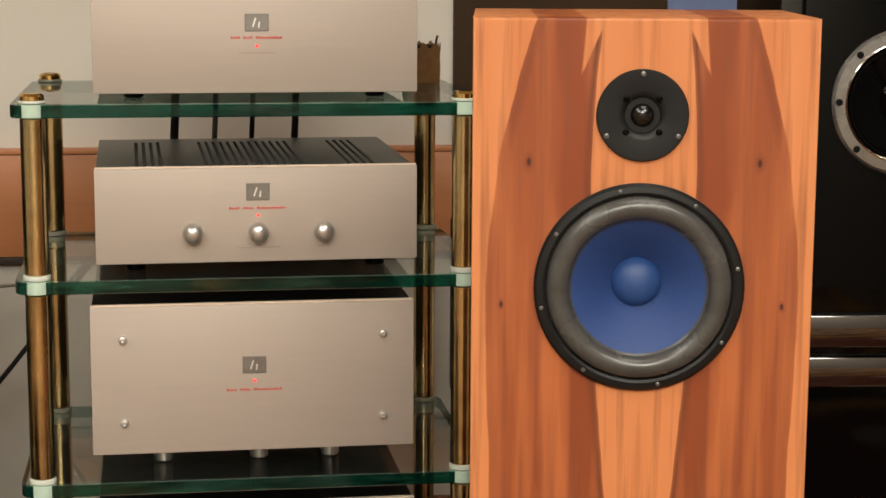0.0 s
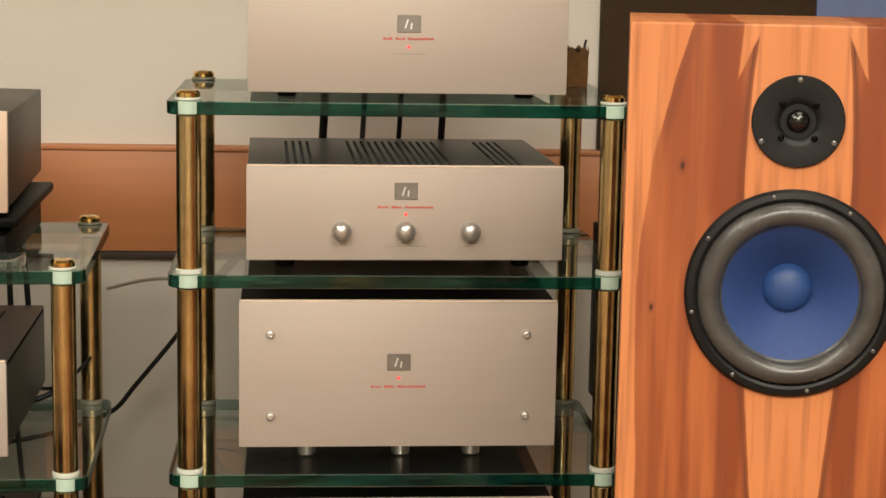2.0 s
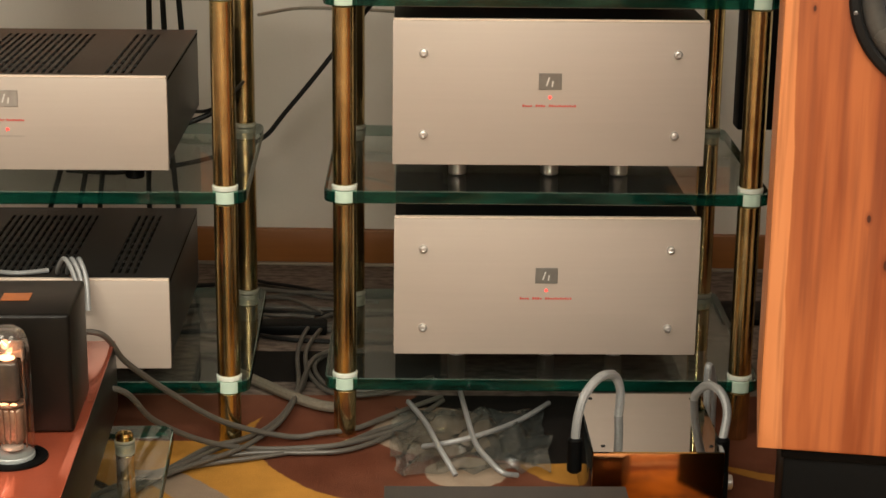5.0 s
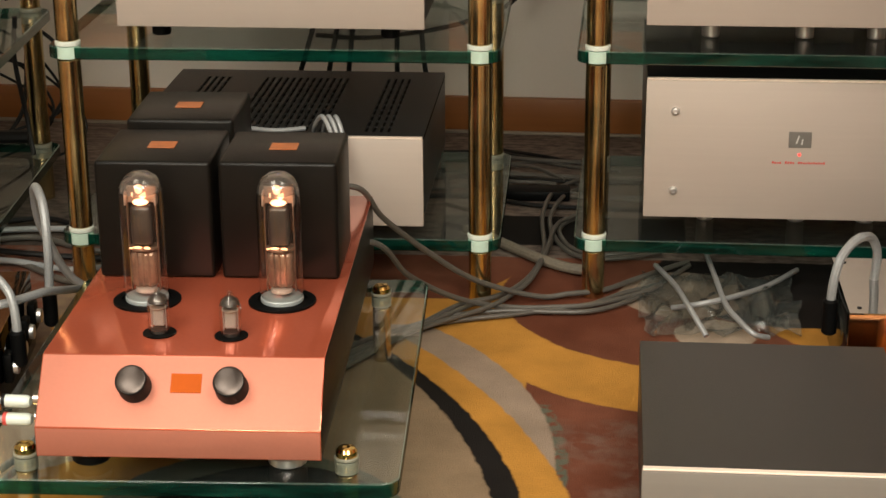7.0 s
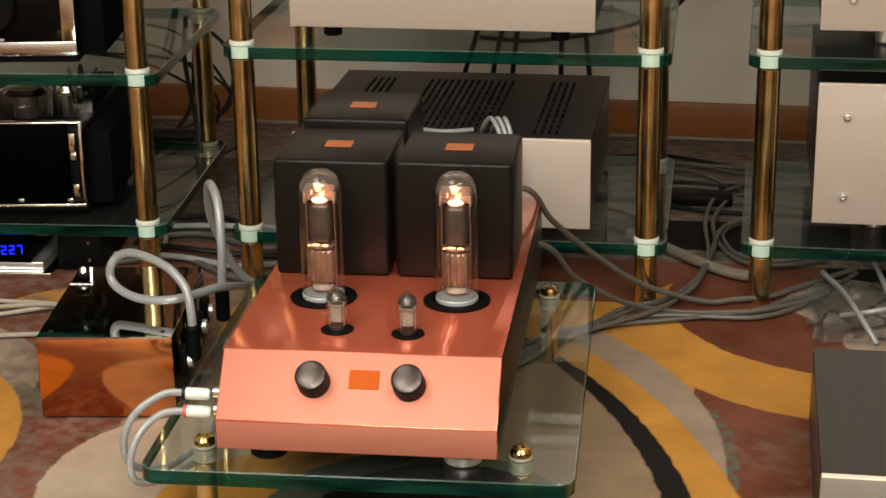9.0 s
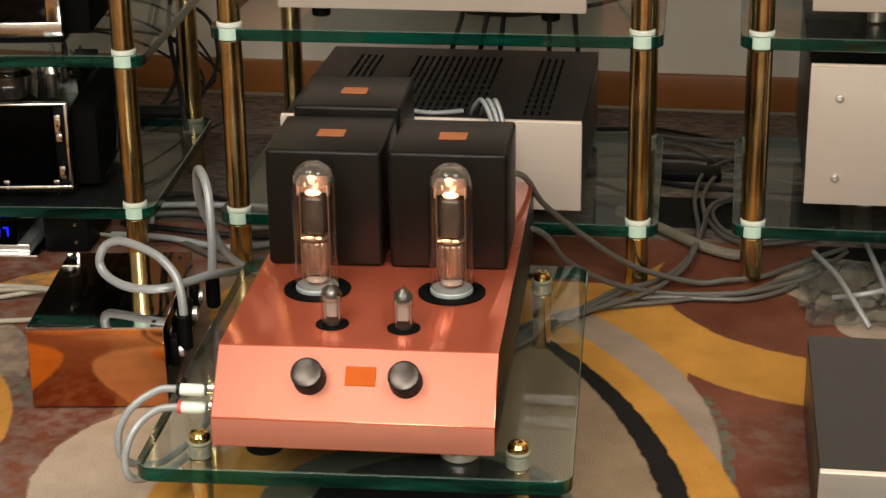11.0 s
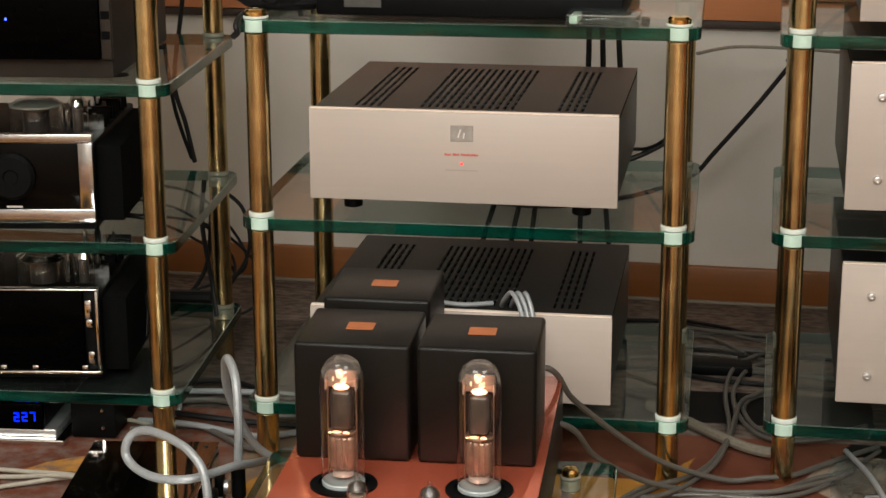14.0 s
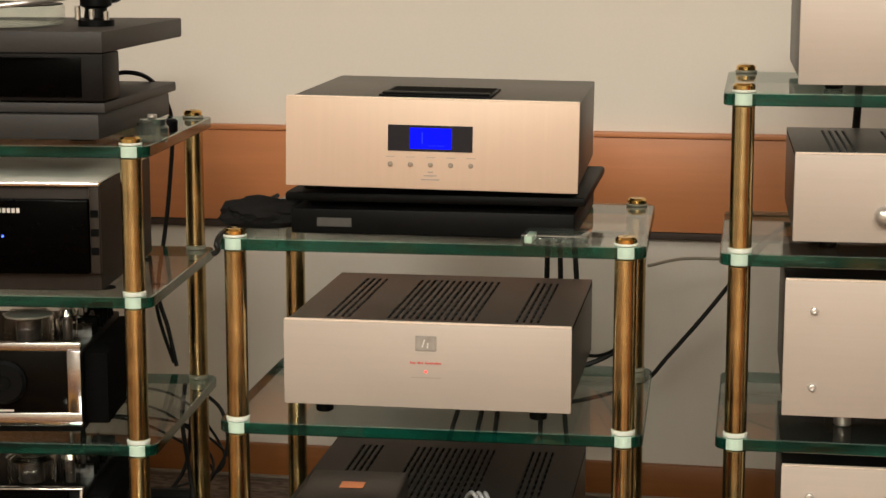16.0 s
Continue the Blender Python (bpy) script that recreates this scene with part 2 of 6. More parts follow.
def veneer_material():
    """Book-matched yew veneer: pale orange sapwood with two dark curved heartwood figures, knots and streaks."""
    m = bpy.data.materials.new("yew_veneer")
    m.use_nodes = True
    t = m.node_tree
    shader = t.nodes["Principled BSDF"]
    where = t.nodes.new("ShaderNodeTexCoord")
    split = t.nodes.new("ShaderNodeSeparateXYZ")
    t.links.new(where.outputs["Object"], split.inputs[0])
    u, v = math_node(t, "ABSOLUTE", split.outputs[0]), split.outputs[2]
    join = t.nodes.new("ShaderNodeCombineXYZ")
    t.links.new(u, join.inputs[0])
    t.links.new(split.outputs[1], join.inputs[1])
    t.links.new(v, join.inputs[2])

    def grain(scale, stretch, detail=4.0):
        place = t.nodes.new("ShaderNodeMapping")
        place.inputs["Scale"].default_value = stretch
        t.links.new(join.outputs[0], place.inputs["Vector"])
        n = t.nodes.new("ShaderNodeTexNoise")
        n.inputs["Scale"].default_value, n.inputs["Detail"].default_value = scale, detail
        t.links.new(place.outputs[0], n.inputs["Vector"])
        return n.outputs[0]

    sway = math_node(t, "MULTIPLY", math_node(t, "SUBTRACT", grain(6.0, (1, 1, 1), 2.0), 0.5), 0.008)
    ripple = math_node(t, "MULTIPLY", math_node(t, "SUBTRACT", grain(34.0, (1, 1, 0.20), 3.0), 0.5), 0.010)
    across = math_node(t, "ADD", u, math_node(t, "ADD", sway, ripple))
    rise = math_node(t, "SUBTRACT", v, 0.09)
    above, below = math_node(t, "MAXIMUM", rise, 0.0), math_node(t, "MAXIMUM", math_node(t, "SUBTRACT", 0.10, v), 0.0)
    bend = math_node(t, "ADD", math_node(t, "MULTIPLY", math_node(t, "MULTIPLY", above, above), 0.50), math_node(t, "MULTIPLY", math_node(t, "MULTIPLY", below, below), 0.05))
    outer = math_node(t, "SUBTRACT", 0.162, bend)
    lower = math_node(t, "SUBTRACT", v, 0.20)
    inner = math_node(t, "SUBTRACT", 0.053, math_node(t, "MULTIPLY", math_node(t, "MULTIPLY", lower, lower), 0.20))
    into = math_node(t, "SUBTRACT", across, inner)
    inside = math_node(t, "MULTIPLY", into, 900.0, True)
    outside = math_node(t, "MULTIPLY", math_node(t, "SUBTRACT", outer, across), 700.0, True)
    band = math_node(t, "MULTIPLY", inside, outside)
    # pale tongue that runs down into the dark figure from the top
    drop = math_node(t, "SUBTRACT", 0.398, v)
    wavy = math_node(t, "ADD", u, ripple)
    past = math_node(t, "MULTIPLY", math_node(t, "SUBTRACT", wavy, math_node(t, "ADD", 0.040, math_node(t, "MULTIPLY", drop, 0.45))), 500.0, True)
    before = math_node(t, "MULTIPLY", math_node(t, "SUBTRACT", math_node(t, "ADD", 0.064, math_node(t, "MULTIPLY", drop, 0.06)), wavy), 500.0, True)
    tongue = math_node(t, "MULTIPLY", past, before)
    band = math_node(t, "MULTIPLY", band, math_node(t, "SUBTRACT", 1.0, tongue))
    streak = grain(80.0, (1, 1, 0.04), 5.0)
    stripe = grain(26.0, (1, 1, 0.07), 4.0)
    broad = grain(9.0, (1, 1, 0.16), 3.0)
    pale = mix_colour(t, ramp(t, stripe, 0.40, 0.66), (0.595, 0.222, 0.084), (0.535, 0.184, 0.064))
    dark = mix_colour(t, ramp(t, stripe, 0.43, 0.58), (0.40, 0.114, 0.036), (0.225, 0.050, 0.014))
    dark = mix_colour(t, math_node(t, "MULTIPLY", ramp(t, broad, 0.46, 0.64), 0.5), dark, (0.43, 0.128, 0.042))
    tone = mix_colour(t, band, pale, dark)
    # dark line along the inner border of the figure
    line = math_node(t, "SUBTRACT", 1.0, math_node(t, "MULTIPLY", math_node(t, "ABSOLUTE", math_node(t, "SUBTRACT", into, 0.004)), 170.0, True))
    tone = mix_colour(t, math_node(t, "MULTIPLY", math_node(t, "MULTIPLY", line, band), ramp(t, broad, 0.30, 0.52)), tone, (0.11, 0.028, 0.011))
    rim = math_node(t, "SUBTRACT", 1.0, math_node(t, "MULTIPLY", math_node(t, "ABSOLUTE", math_node(t, "SUBTRACT", math_node(t, "SUBTRACT", outer, across), 0.006)), 130.0, True))
    tone = mix_colour(t, math_node(t, "MULTIPLY", math_node(t, "MULTIPLY", math_node(t, "MULTIPLY", rim, band), ramp(t, stripe, 0.38, 0.62)), 0.5), tone, (0.15, 0.037, 0.014))
    tone = mix_colour(t, math_node(t, "MULTIPLY", ramp(t, streak, 0.50, 0.68), 0.55), tone, (0.19, 0.05, 0.02))
    for ku, kv, size in ((0.119, 0.250, 0.0034), (0.052, -0.176, 0.0038), (0.074, -0.125, 0.0022), (0.146, 0.10, 0.0018)):
        du = math_node(t, "DIVIDE", math_node(t, "SUBTRACT", u, ku), size)
        dv = math_node(t, "DIVIDE", math_node(t, "SUBTRACT", v, kv), size * 2.0)
        far = math_node(t, "SQRT", math_node(t, "ADD", math_node(t, "MULTIPLY", du, du), math_node(t, "MULTIPLY", dv, dv)))
        far = math_node(t, "ADD", far, math_node(t, "MULTIPLY", math_node(t, "SUBTRACT", stripe, 0.5), 1.6))
        tone = mix_colour(t, math_node(t, "MULTIPLY", math_node(t, "MULTIPLY", math_node(t, "SUBTRACT", 2.3, far), 0.9, True), 0.55), tone, (0.17, 0.036, 0.012))
        tone = mix_colour(t, math_node(t, "MULTIPLY", math_node(t, "MULTIPLY", math_node(t, "SUBTRACT", 1.1, far), 2.5, True), 0.92), tone, (0.050, 0.012, 0.006))
    t.links.new(tone, shader.inputs["Base Color"])
    shader.inputs["Roughness"].default_value = 0.5
    shader.inputs["Specular IOR Level"].default_value = 0.3
    shader.inputs["Coat Weight"].default_value = 0.06
    shader.inputs["Coat Roughness"].default_value = 0.25
    b = t.nodes.new("ShaderNodeBump")
    b.inputs["Strength"].default_value, b.inputs["Distance"].default_value = 0.06, 0.001
    t.links.new(streak, b.inputs["Height"])
    t.links.new(b.outputs[0], shader.inputs["Normal"])
    return m


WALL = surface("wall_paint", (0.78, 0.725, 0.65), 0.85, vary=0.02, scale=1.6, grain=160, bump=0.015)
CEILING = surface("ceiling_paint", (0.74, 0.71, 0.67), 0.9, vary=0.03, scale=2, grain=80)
# tone of the unseen walls, chosen for the fill and reflections they give
ROOM = surface("unseen_room_tone", (0.42, 0.385, 0.335), 0.85, vary=0.05, scale=1.5)
RAIL = surface("orange_wood_rail", (0.58, 0.225, 0.09), 0.45, vary=0.10, scale=2, grain=22, bump=0.03, stretch=(0.12, 1, 3))
BASE = surface("brown_wood_base", (0.29, 0.105, 0.026), 0.45, vary=0.14, scale=3, grain=25, bump=0.03, stretch=(0.12, 1, 3))
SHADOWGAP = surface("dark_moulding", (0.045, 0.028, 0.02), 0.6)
CARPET = carpet_material()
VENEER = veneer_material()
ALU = surface("champagne_aluminium", (0.455, 0.388, 0.338), 0.52, metallic=0.14, vary=0.035, scale=3, grain=130, bump=0.035, stretch=(0.03, 1, 1), rough_vary=0.12)
ALU_GOLD = surface("champagne_gold_aluminium", (0.60, 0.455, 0.355), 0.48, metallic=0.16, vary=0.035, scale=3, grain=130, bump=0.035, stretch=(1, 1, 0.03), rough_vary=0.12)
LID_GREY = surface("dark_grey_lid", (0.060, 0.053, 0.046), 0.42, vary=0.15, grain=380, bump=0.15)
# paler than the panels: the light caught by their top edges is painted in
ALU_EDGE = surface("lit_aluminium_edge", (0.92, 0.78, 0.66), 0.35, metallic=0.25, vary=0.04)
STEEL = surface("black_powder_coat", (0.021, 0.0198, 0.0185), 0.40, vary=0.25, scale=5, grain=420, bump=0.20, specular=0.75)
# near black that stands in for the shade inside openings and gaps
CAVITY = surface("dark_inside", (0.003, 0.003, 0.003), 0.9, specular=0.05)
CHROME = surface("chrome", (0.80, 0.79, 0.77), 0.12, metallic=1.0, vary=0.05)
SATIN = surface("satin_silver", (0.70, 0.70, 0.70), 0.34, metallic=0.9, vary=0.05)
# long vertical streaks in the colour stand in for reflections on the tubes
BRASS = surface("polished_brass", (0.62, 0.49, 0.25), 0.21, metallic=1.0, vary=0.42, scale=30, grain=190, bump=0.10, stretch=(1, 1, 0.02), rough_vary=0.12)
GOLD = surface("gold_plate", (0.86, 0.58, 0.20), 0.1, metallic=1.0, vary=0.05)
WHITE = surface("white_nylon", (0.68, 0.735, 0.665), 0.35, vary=0.05)
GLASS = clear("clear_float_glass", (0.93, 0.963, 0.946), 0.02, 1.45, dirt=0.009, power=4.3)
GLASS_EDGE = edge_glass()
ACRYLIC = clear("clear_acrylic", (0.90, 0.95, 0.93), 0.04, 1.6, dirt=0.035, power=3.0)
TUBE_GLASS = clear("tube_glass", (0.97, 0.96, 0.94), 0.03, 1.9, power=2.6)
BADGE = surface("grey_badge", (0.25, 0.24, 0.225), 0.35, metallic=0.6, vary=0.15, scale=40)
BADGE_MARK = surface("pale_badge_mark", (0.8, 0.8, 0.78), 0.3, metallic=0.5)
RED_PRINT = surface("red_print", (0.60, 0.075, 0.06), 0.5)
GREY_PRINT = surface("grey_print", (0.36, 0.31, 0.27), 0.5)
RED_LED = glowing("red_led", (1.0, 0.05, 0.04), 2.2)
BLUE_LED = glowing("blue_led", (0.05, 0.10, 1.0), 4.0)
BLUE_LIT = glowing("blue_lit_display", (0.001, 0.003, 0.85), 0.75)
BLUE_INK = glowing("pale_blue_segments", (0.008, 0.016, 1.0), 1.5)
DISPLAY = surface("black_display_glass", (0.006, 0.006, 0.012), 0.08, bump=0)
GLOSS_BLACK = surface("black_gloss", (0.0010, 0.0010, 0.0010), 0.05, vary=0.1, bump=0.0, rough_vary=0.02, specular=0.10)
MATT_BLACK = surface("matt_black", (0.0024, 0.0025, 0.0026), 0.5, vary=0.2, specular=0.10)
TRANSFORMER = surface("black_crackle", (0.0065, 0.0056, 0.0046), 0.32, vary=0.25, grain=500, bump=0.14, specular=0.17)
COPPER = surface("copper_paint", (0.56, 0.125, 0.065), 0.10, metallic=0.5, vary=0.06, scale=4, grain=180, bump=0.012, rough_vary=0.06)
COPPER_FRONT = surface("satin_copper", (0.555, 0.212, 0.146), 0.60, metallic=0.60, vary=0.04, grain=200, bump=0.04)
MIRROR_COPPER = surface("polished_copper", (0.72, 0.31, 0.13), 0.10, metallic=1.0, vary=0.06, bump=0.0)
TAG = surface("copper_tag", (0.43, 0.135, 0.042), 0.45, metallic=0.1, vary=0.15, scale=60)
CONE = surface("blue_cone", (0.015, 0.046, 0.175), 0.62, vary=0.14, scale=12, grain=160, bump=0.25)
CAP_BLUE = surface("blue_dust_cap", (0.018, 0.060, 0.205), 0.5, vary=0.12, scale=14, grain=160, bump=0.2)
RUBBER = surface("grey_rubber_surround", (0.058, 0.056, 0.053), 0.26, vary=0.35, scale=16, grain=45, bump=0.16, rough_vary=0.2)
BASKET = surface("black_basket", (0.0075, 0.0077, 0.0082), 0.42, vary=0.2, specular=0.25)
CABLE_GREY = surface("grey_cable", (0.085, 0.077, 0.066), 0.42, vary=0.15, grain=90)
CABLE_SILVER = surface("silver_braided_cable", (0.30, 0.31, 0.315), 0.35, metallic=0.2, vary=0.2, grain=300, bump=0.3)
CABLE_BLACK = surface("black_cable", (0.006, 0.0056, 0.0055), 0.5, specular=0.3)
CABLE_WHITE = surface("white_cable", (0.31, 0.28, 0.225), 0.5, vary=0.2, grain=90)
PLATE = surface("grey_tube_plate", (0.070, 0.060, 0.054), 0.36, metallic=0.6, vary=0.45, scale=60, grain=160, stretch=(1, 1, 0.2))
PINK_PLATE = surface("copper_grey_plate", (0.30, 0.185, 0.13), 0.33, metallic=0.6, vary=0.5, scale=70, grain=150, stretch=(1, 1, 0.15))
FILAMENT = glowing("hot_filament", (1.0, 0.47, 0.25), 3.4)
FILAMENT_LOW = glowing("warm_cathode", (1.0, 0.45, 0.22), 2.4)
MICA = surface("mica", (0.42, 0.33, 0.28), 0.3)
KNOB_FACE = surface("dark_brushed_face", (0.072, 0.059, 0.053), 0.32, metallic=1.0, vary=0.15, scale=40, grain=200, bump=0.03)
WHITE_RING = surface("pale_tube_base", (0.42, 0.46, 0.46), 0.3, metallic=0.3)
GETTER = clear("getter_film", (0.62, 0.60, 0.58), 0.12, 1.5, dirt=0.10, dirt_colour=(0.5, 0.48, 0.46), power=1.5)
KNOB_SILVER = surface("turned_silver", (0.56, 0.555, 0.54), 0.30, metallic=0.85, vary=0.06, grain=160)
PAPER = surface("brown_card", (0.25, 0.115, 0.036), 0.8, vary=0.2, scale=30)
FOIL = clear("clear_plastic_film", (0.86, 0.87, 0.86), 0.16, 1.6, dirt=0.035, dirt_colour=(0.46, 0.50, 0.47), power=3.0)
CLOTH = surface("black_cloth", (0.006, 0.0056, 0.0056), 0.9, vary=0.4, grain=200, bump=0.5, specular=0.2)
DARK_BOARD = surface("dark_brown_board", (0.056, 0.034, 0.019), 0.6, vary=0.12, scale=3, specular=0.12)
BLUE_BOARD = surface("blue_fabric", (0.185, 0.245, 0.46), 0.8, vary=0.08, scale=5)
CREAM_BOARD = surface("cream_print", (0.62, 0.47, 0.27), 0.7, vary=0.06)
ACETATE = surface("smoked_black_acrylic", (0.0007, 0.0007, 0.0007), 0.06, bump=0, rough_vary=0.02, specular=0.025)
SLEEVE = surface("mint_sleeve", (0.50, 0.66, 0.56), 0.4, vary=0.06)
SCREW_DARK = surface("blackened_screw", (0.16, 0.155, 0.15), 0.35, metallic=0.7, vary=0.1)
FLANGE = surface("grey_anodised_flange", (0.10, 0.105, 0.105), 0.30, metallic=0.6, vary=0.15, scale=10, grain=120)
PALE_PLATE = surface("pale_tube_plate", (0.50, 0.38, 0.31), 0.32, metallic=0.45, vary=0.3, scale=40, grain=120, stretch=(1, 1, 0.2))
MIRROR_TOP = surface("polished_steel_mirror", (0.66, 0.65, 0.64), 0.03, metallic=1.0, vary=0.03, bump=0, rough_vary=0.02)
SLEEVE_TAN = surface("tan_braided_sleeve", (0.17, 0.145, 0.11), 0.6, vary=0.3, grain=200, bump=0.3)
# olive copy of the nylon, with the dimming behind glass painted in
SLEEVE_OLIVE = surface("dimmed_nylon", (0.24, 0.235, 0.18), 0.4, vary=0.12)
SURROUND = surface("dark_brown_surround", (0.007, 0.0058, 0.0052), 0.5, vary=0.15, specular=0.08)
PLINTH = surface("grey_painted_board", (0.030, 0.028, 0.027), 0.5, vary=0.12, scale=4, grain=150, bump=0.04, specular=0.25)
RING_GREY = surface("cast_grey_ring", (0.30, 0.30, 0.295), 0.28, metallic=0.8, vary=0.2, scale=14, grain=120)
# darker copy of STEEL: shade under the converter is put into the colour
STEEL_SHADED = surface("shaded_black_lid", (0.0095, 0.0090, 0.0084), 0.42, vary=0.25, scale=5, grain=420, bump=0.2, specular=0.4)
BUTTON = surface("dull_grey_button", (0.30, 0.25, 0.20), 0.5, metallic=0.2, vary=0.1)
PANEL_GREY = surface("darker_grey_panel", (0.225, 0.205, 0.18), 0.5, metallic=0.2, vary=0.05, scale=4, grain=130, bump=0.03, stretch=(0.03, 1, 1))
STEEL_LID = surface("brushed_steel_lid", (0.72, 0.68, 0.62), 0.5, metallic=0.15, vary=0.08, scale=7, grain=140, stretch=(0.05, 1, 1))
# the pale green film puts the arris's bright glint into its colour
EDGE_LINE = clear("polished_glass_arris", (0.62, 0.80, 0.72), 0.10, 1.9, dirt=0.10, dirt_colour=(0.34, 0.55, 0.47), power=2.2)
BADGE_PALE = surface("pale_grey_badge", (0.40, 0.37, 0.34), 0.35, metallic=0.4, vary=0.12, scale=60)
NAME_TAG = surface("orange_name_plate", (0.47, 0.088, 0.008), 0.6, vary=0.08, specular=0.1)
DOME = surface("soft_black_dome", (0.003, 0.003, 0.003), 0.16, vary=0.1, specular=0.6, bump=0)
FRAME_STEEL = surface("polished_steel_frame", (0.55, 0.55, 0.56), 0.18, metallic=1.0, vary=0.12, scale=9, grain=160, bump=0.02, rough_vary=0.04)


# ---- building helpers ----
def thing(name, label, category, m=None, group="", kind=""):
    ob = new(name)
    ob.empty_display_size = 0.05
    if m is not None:
        ob.matrix_basis = m
    return tagged(ob, label, category, group, kind)


def part(name, bm, material, parent, label="", smooth=True, extra=()):
    me = bpy.data.meshes.new(name)
    bm.to_mesh(me)
    bm.free()
    for k in (material, *extra):
        me.materials.append(k)
    if smooth:
        for p in me.polygons:
            p.use_smooth = True
        me.set_sharp_from_angle(angle=radians(35))
    ob = new(name, me)
    ob.parent = parent
    return tagged(ob, label)


def solid(name, bm, material, label, category, m=None, kind="", smooth=True, extra=()):
    ob = part(name, bm, material, None, label, smooth, extra)
    if m is not None:
        ob.matrix_basis = m
    return tagged(ob, label, category, "", kind)


def box(x0, x1, y0, y1, z0, z1, bevel=0.0, segments=2, bm=None):
    """A box between the given bounds, with rounded edges."""
    own = bmesh.new()
    bmesh.ops.create_cube(own, size=1.0)
    for v in own.verts:
        v.co = ((x0 + x1) / 2 + v.co.x * (x1 - x0), (y0 + y1) / 2 + v.co.y * (y1 - y0), (z0 + z1) / 2 + v.co.z * (z1 - z0))
    if bevel:
        bmesh.ops.bevel(own, geom=own.edges[:], offset=bevel, segments=segments, affect="EDGES", profile=0.5)
    return join(bm, own)


def join(bm, own):
    if bm is None:
        return own
    me = bpy.data.meshes.new("tmp")
    own.to_mesh(me)
    own.free()
    bm.from_mesh(me)
    bpy.data.meshes.remove(me)
    return bm


def lathe(profile, steps=32, axis="z", at=(0, 0, 0), bm=None, turn=None):
    """A body of revolution from (radius, height) pairs; closed at both ends where the radius is 0."""
    own = bmesh.new()
    rings = []
    for r, h in profile:
        if r <= 1e-6:
            rings.append([own.verts.new((0, 0, h))])
        else:
            rings.append([own.verts.new((r * math.cos(2 * math.pi * k / steps), r * math.sin(2 * math.pi * k / steps), h)) for k in range(steps)])
    for a, b in zip(rings, rings[1:]):
        for k in range(steps):
            n = (k + 1) % steps
            if len(a) == 1 and len(b) == 1:
                break
            if len(a) == 1:
                own.faces.new((a[0], b[n], b[k]))
            elif len(b) == 1:
                own.faces.new((a[k], a[n], b[0]))
            else:
                own.faces.new((a[k], a[n], b[n], b[k]))
    bmesh.ops.recalc_face_normals(own, faces=own.faces[:])
    m = Matrix.Identity(4)
    if axis == "y":
        m = Matrix.Rotation(radians(90), 4, "X")  # height runs towards -y
    elif axis == "x":
        m = Matrix.Rotation(radians(90), 4, "Y")
    if turn is not None:
        m = turn @ m
    bmesh.ops.transform(own, matrix=Matrix.Translation(at) @ m, verts=own.verts[:])
    return join(bm, own)


def rod(r, z0, z1, at=(0, 0), steps=24, bevel=0.001, bm=None):
    return lathe([(0, z0), (r - bevel, z0), (r, z0 + bevel), (r, z1 - bevel), (r - bevel, z1), (0, z1)], steps, at=(*at, 0), bm=bm)


def tube_mesh(points, radius, steps=10, fine=8):
    """A round cable along a smooth line through the points."""
    pts = [Vector(p) for p in points]
    line = []
    for k in range(len(pts) - 1):
        a, b = pts[max(k - 1, 0)], pts[k]
        c, d = pts[k + 1], pts[min(k + 2, len(pts) - 1)]
        for s in range(fine):
            u = s / fine
            line.append(0.5 * ((2 * b) + (c - a) * u + (2 * a - 5 * b + 4 * c - d) * u * u + (3 * b - a - 3 * c + d) * u ** 3))
    line.append(pts[-1])
    bm = bmesh.new()
    rings, side = [], Vector((0.3, 0.2, 1)).normalized()
    for k, p in enumerate(line):
        way = (line[min(k + 1, len(line) - 1)] - line[max(k - 1, 0)]).normalized()
        side = (side - way * side.dot(way)).normalized() if abs(side.dot(way)) < 0.999 else way.orthogonal().normalized()
        up = way.cross(side)
        rings.append([bm.verts.new(p + radius * (math.cos(2 * math.pi * q / steps) * side + math.sin(2 * math.pi * q / steps) * up)) for q in range(steps)])
    for a, b in zip(rings, rings[1:]):
        for q in range(steps):
            n = (q + 1) % steps
            bm.faces.new((a[q], a[n], b[n], b[q]))
    bm.faces.new(rings[0][::-1])
    bm.faces.new(rings[-1])
    bmesh.ops.recalc_face_normals(bm, faces=bm.faces[:])
    return bm


def cable(points, radius, material, label, name="cable"):
    return solid(name, tube_mesh(points, radius), material, label, "cable")


def rounded_slab(x0, x1, y0, y1, z0, z1, radius, bevel=0.0015, steps=6):
    """A flat sheet with round corners; faces on the rim take the second material."""
    bm = bmesh.new()
    outline = []
    for cx, cy, a0 in ((x1 - radius, y1 - radius, 0), (x0 + radius, y1 - radius, 90), (x0 + radius, y0 + radius, 180), (x1 - radius, y0 + radius, 270)):
        for k in range(steps + 1):
            a = radians(a0 + 90 * k / steps)
            outline.append((cx + radius * math.cos(a), cy + radius * math.sin(a), cx, cy))
    def ring(z, inset):
        return [bm.verts.new((x - inset * (1 if x > (x0 + x1) / 2 else -1), y - inset * (1 if y > (y0 + y1) / 2 else -1), z)) for x, y, _, _ in outline]
    r = [ring(z0, bevel), ring(z0 + bevel, 0), ring(z1 - bevel, 0), ring(z1, bevel)]
    n = len(outline)
    for a, b in zip(r, r[1:]):
        for k in range(n):
            f = bm.faces.new((a[k], a[(k + 1) % n], b[(k + 1) % n], b[k]))
            f.material_index = 2 if b is r[3] else 1
    bm.faces.new(r[0][::-1])
    bm.faces.new(r[3])
    return bm


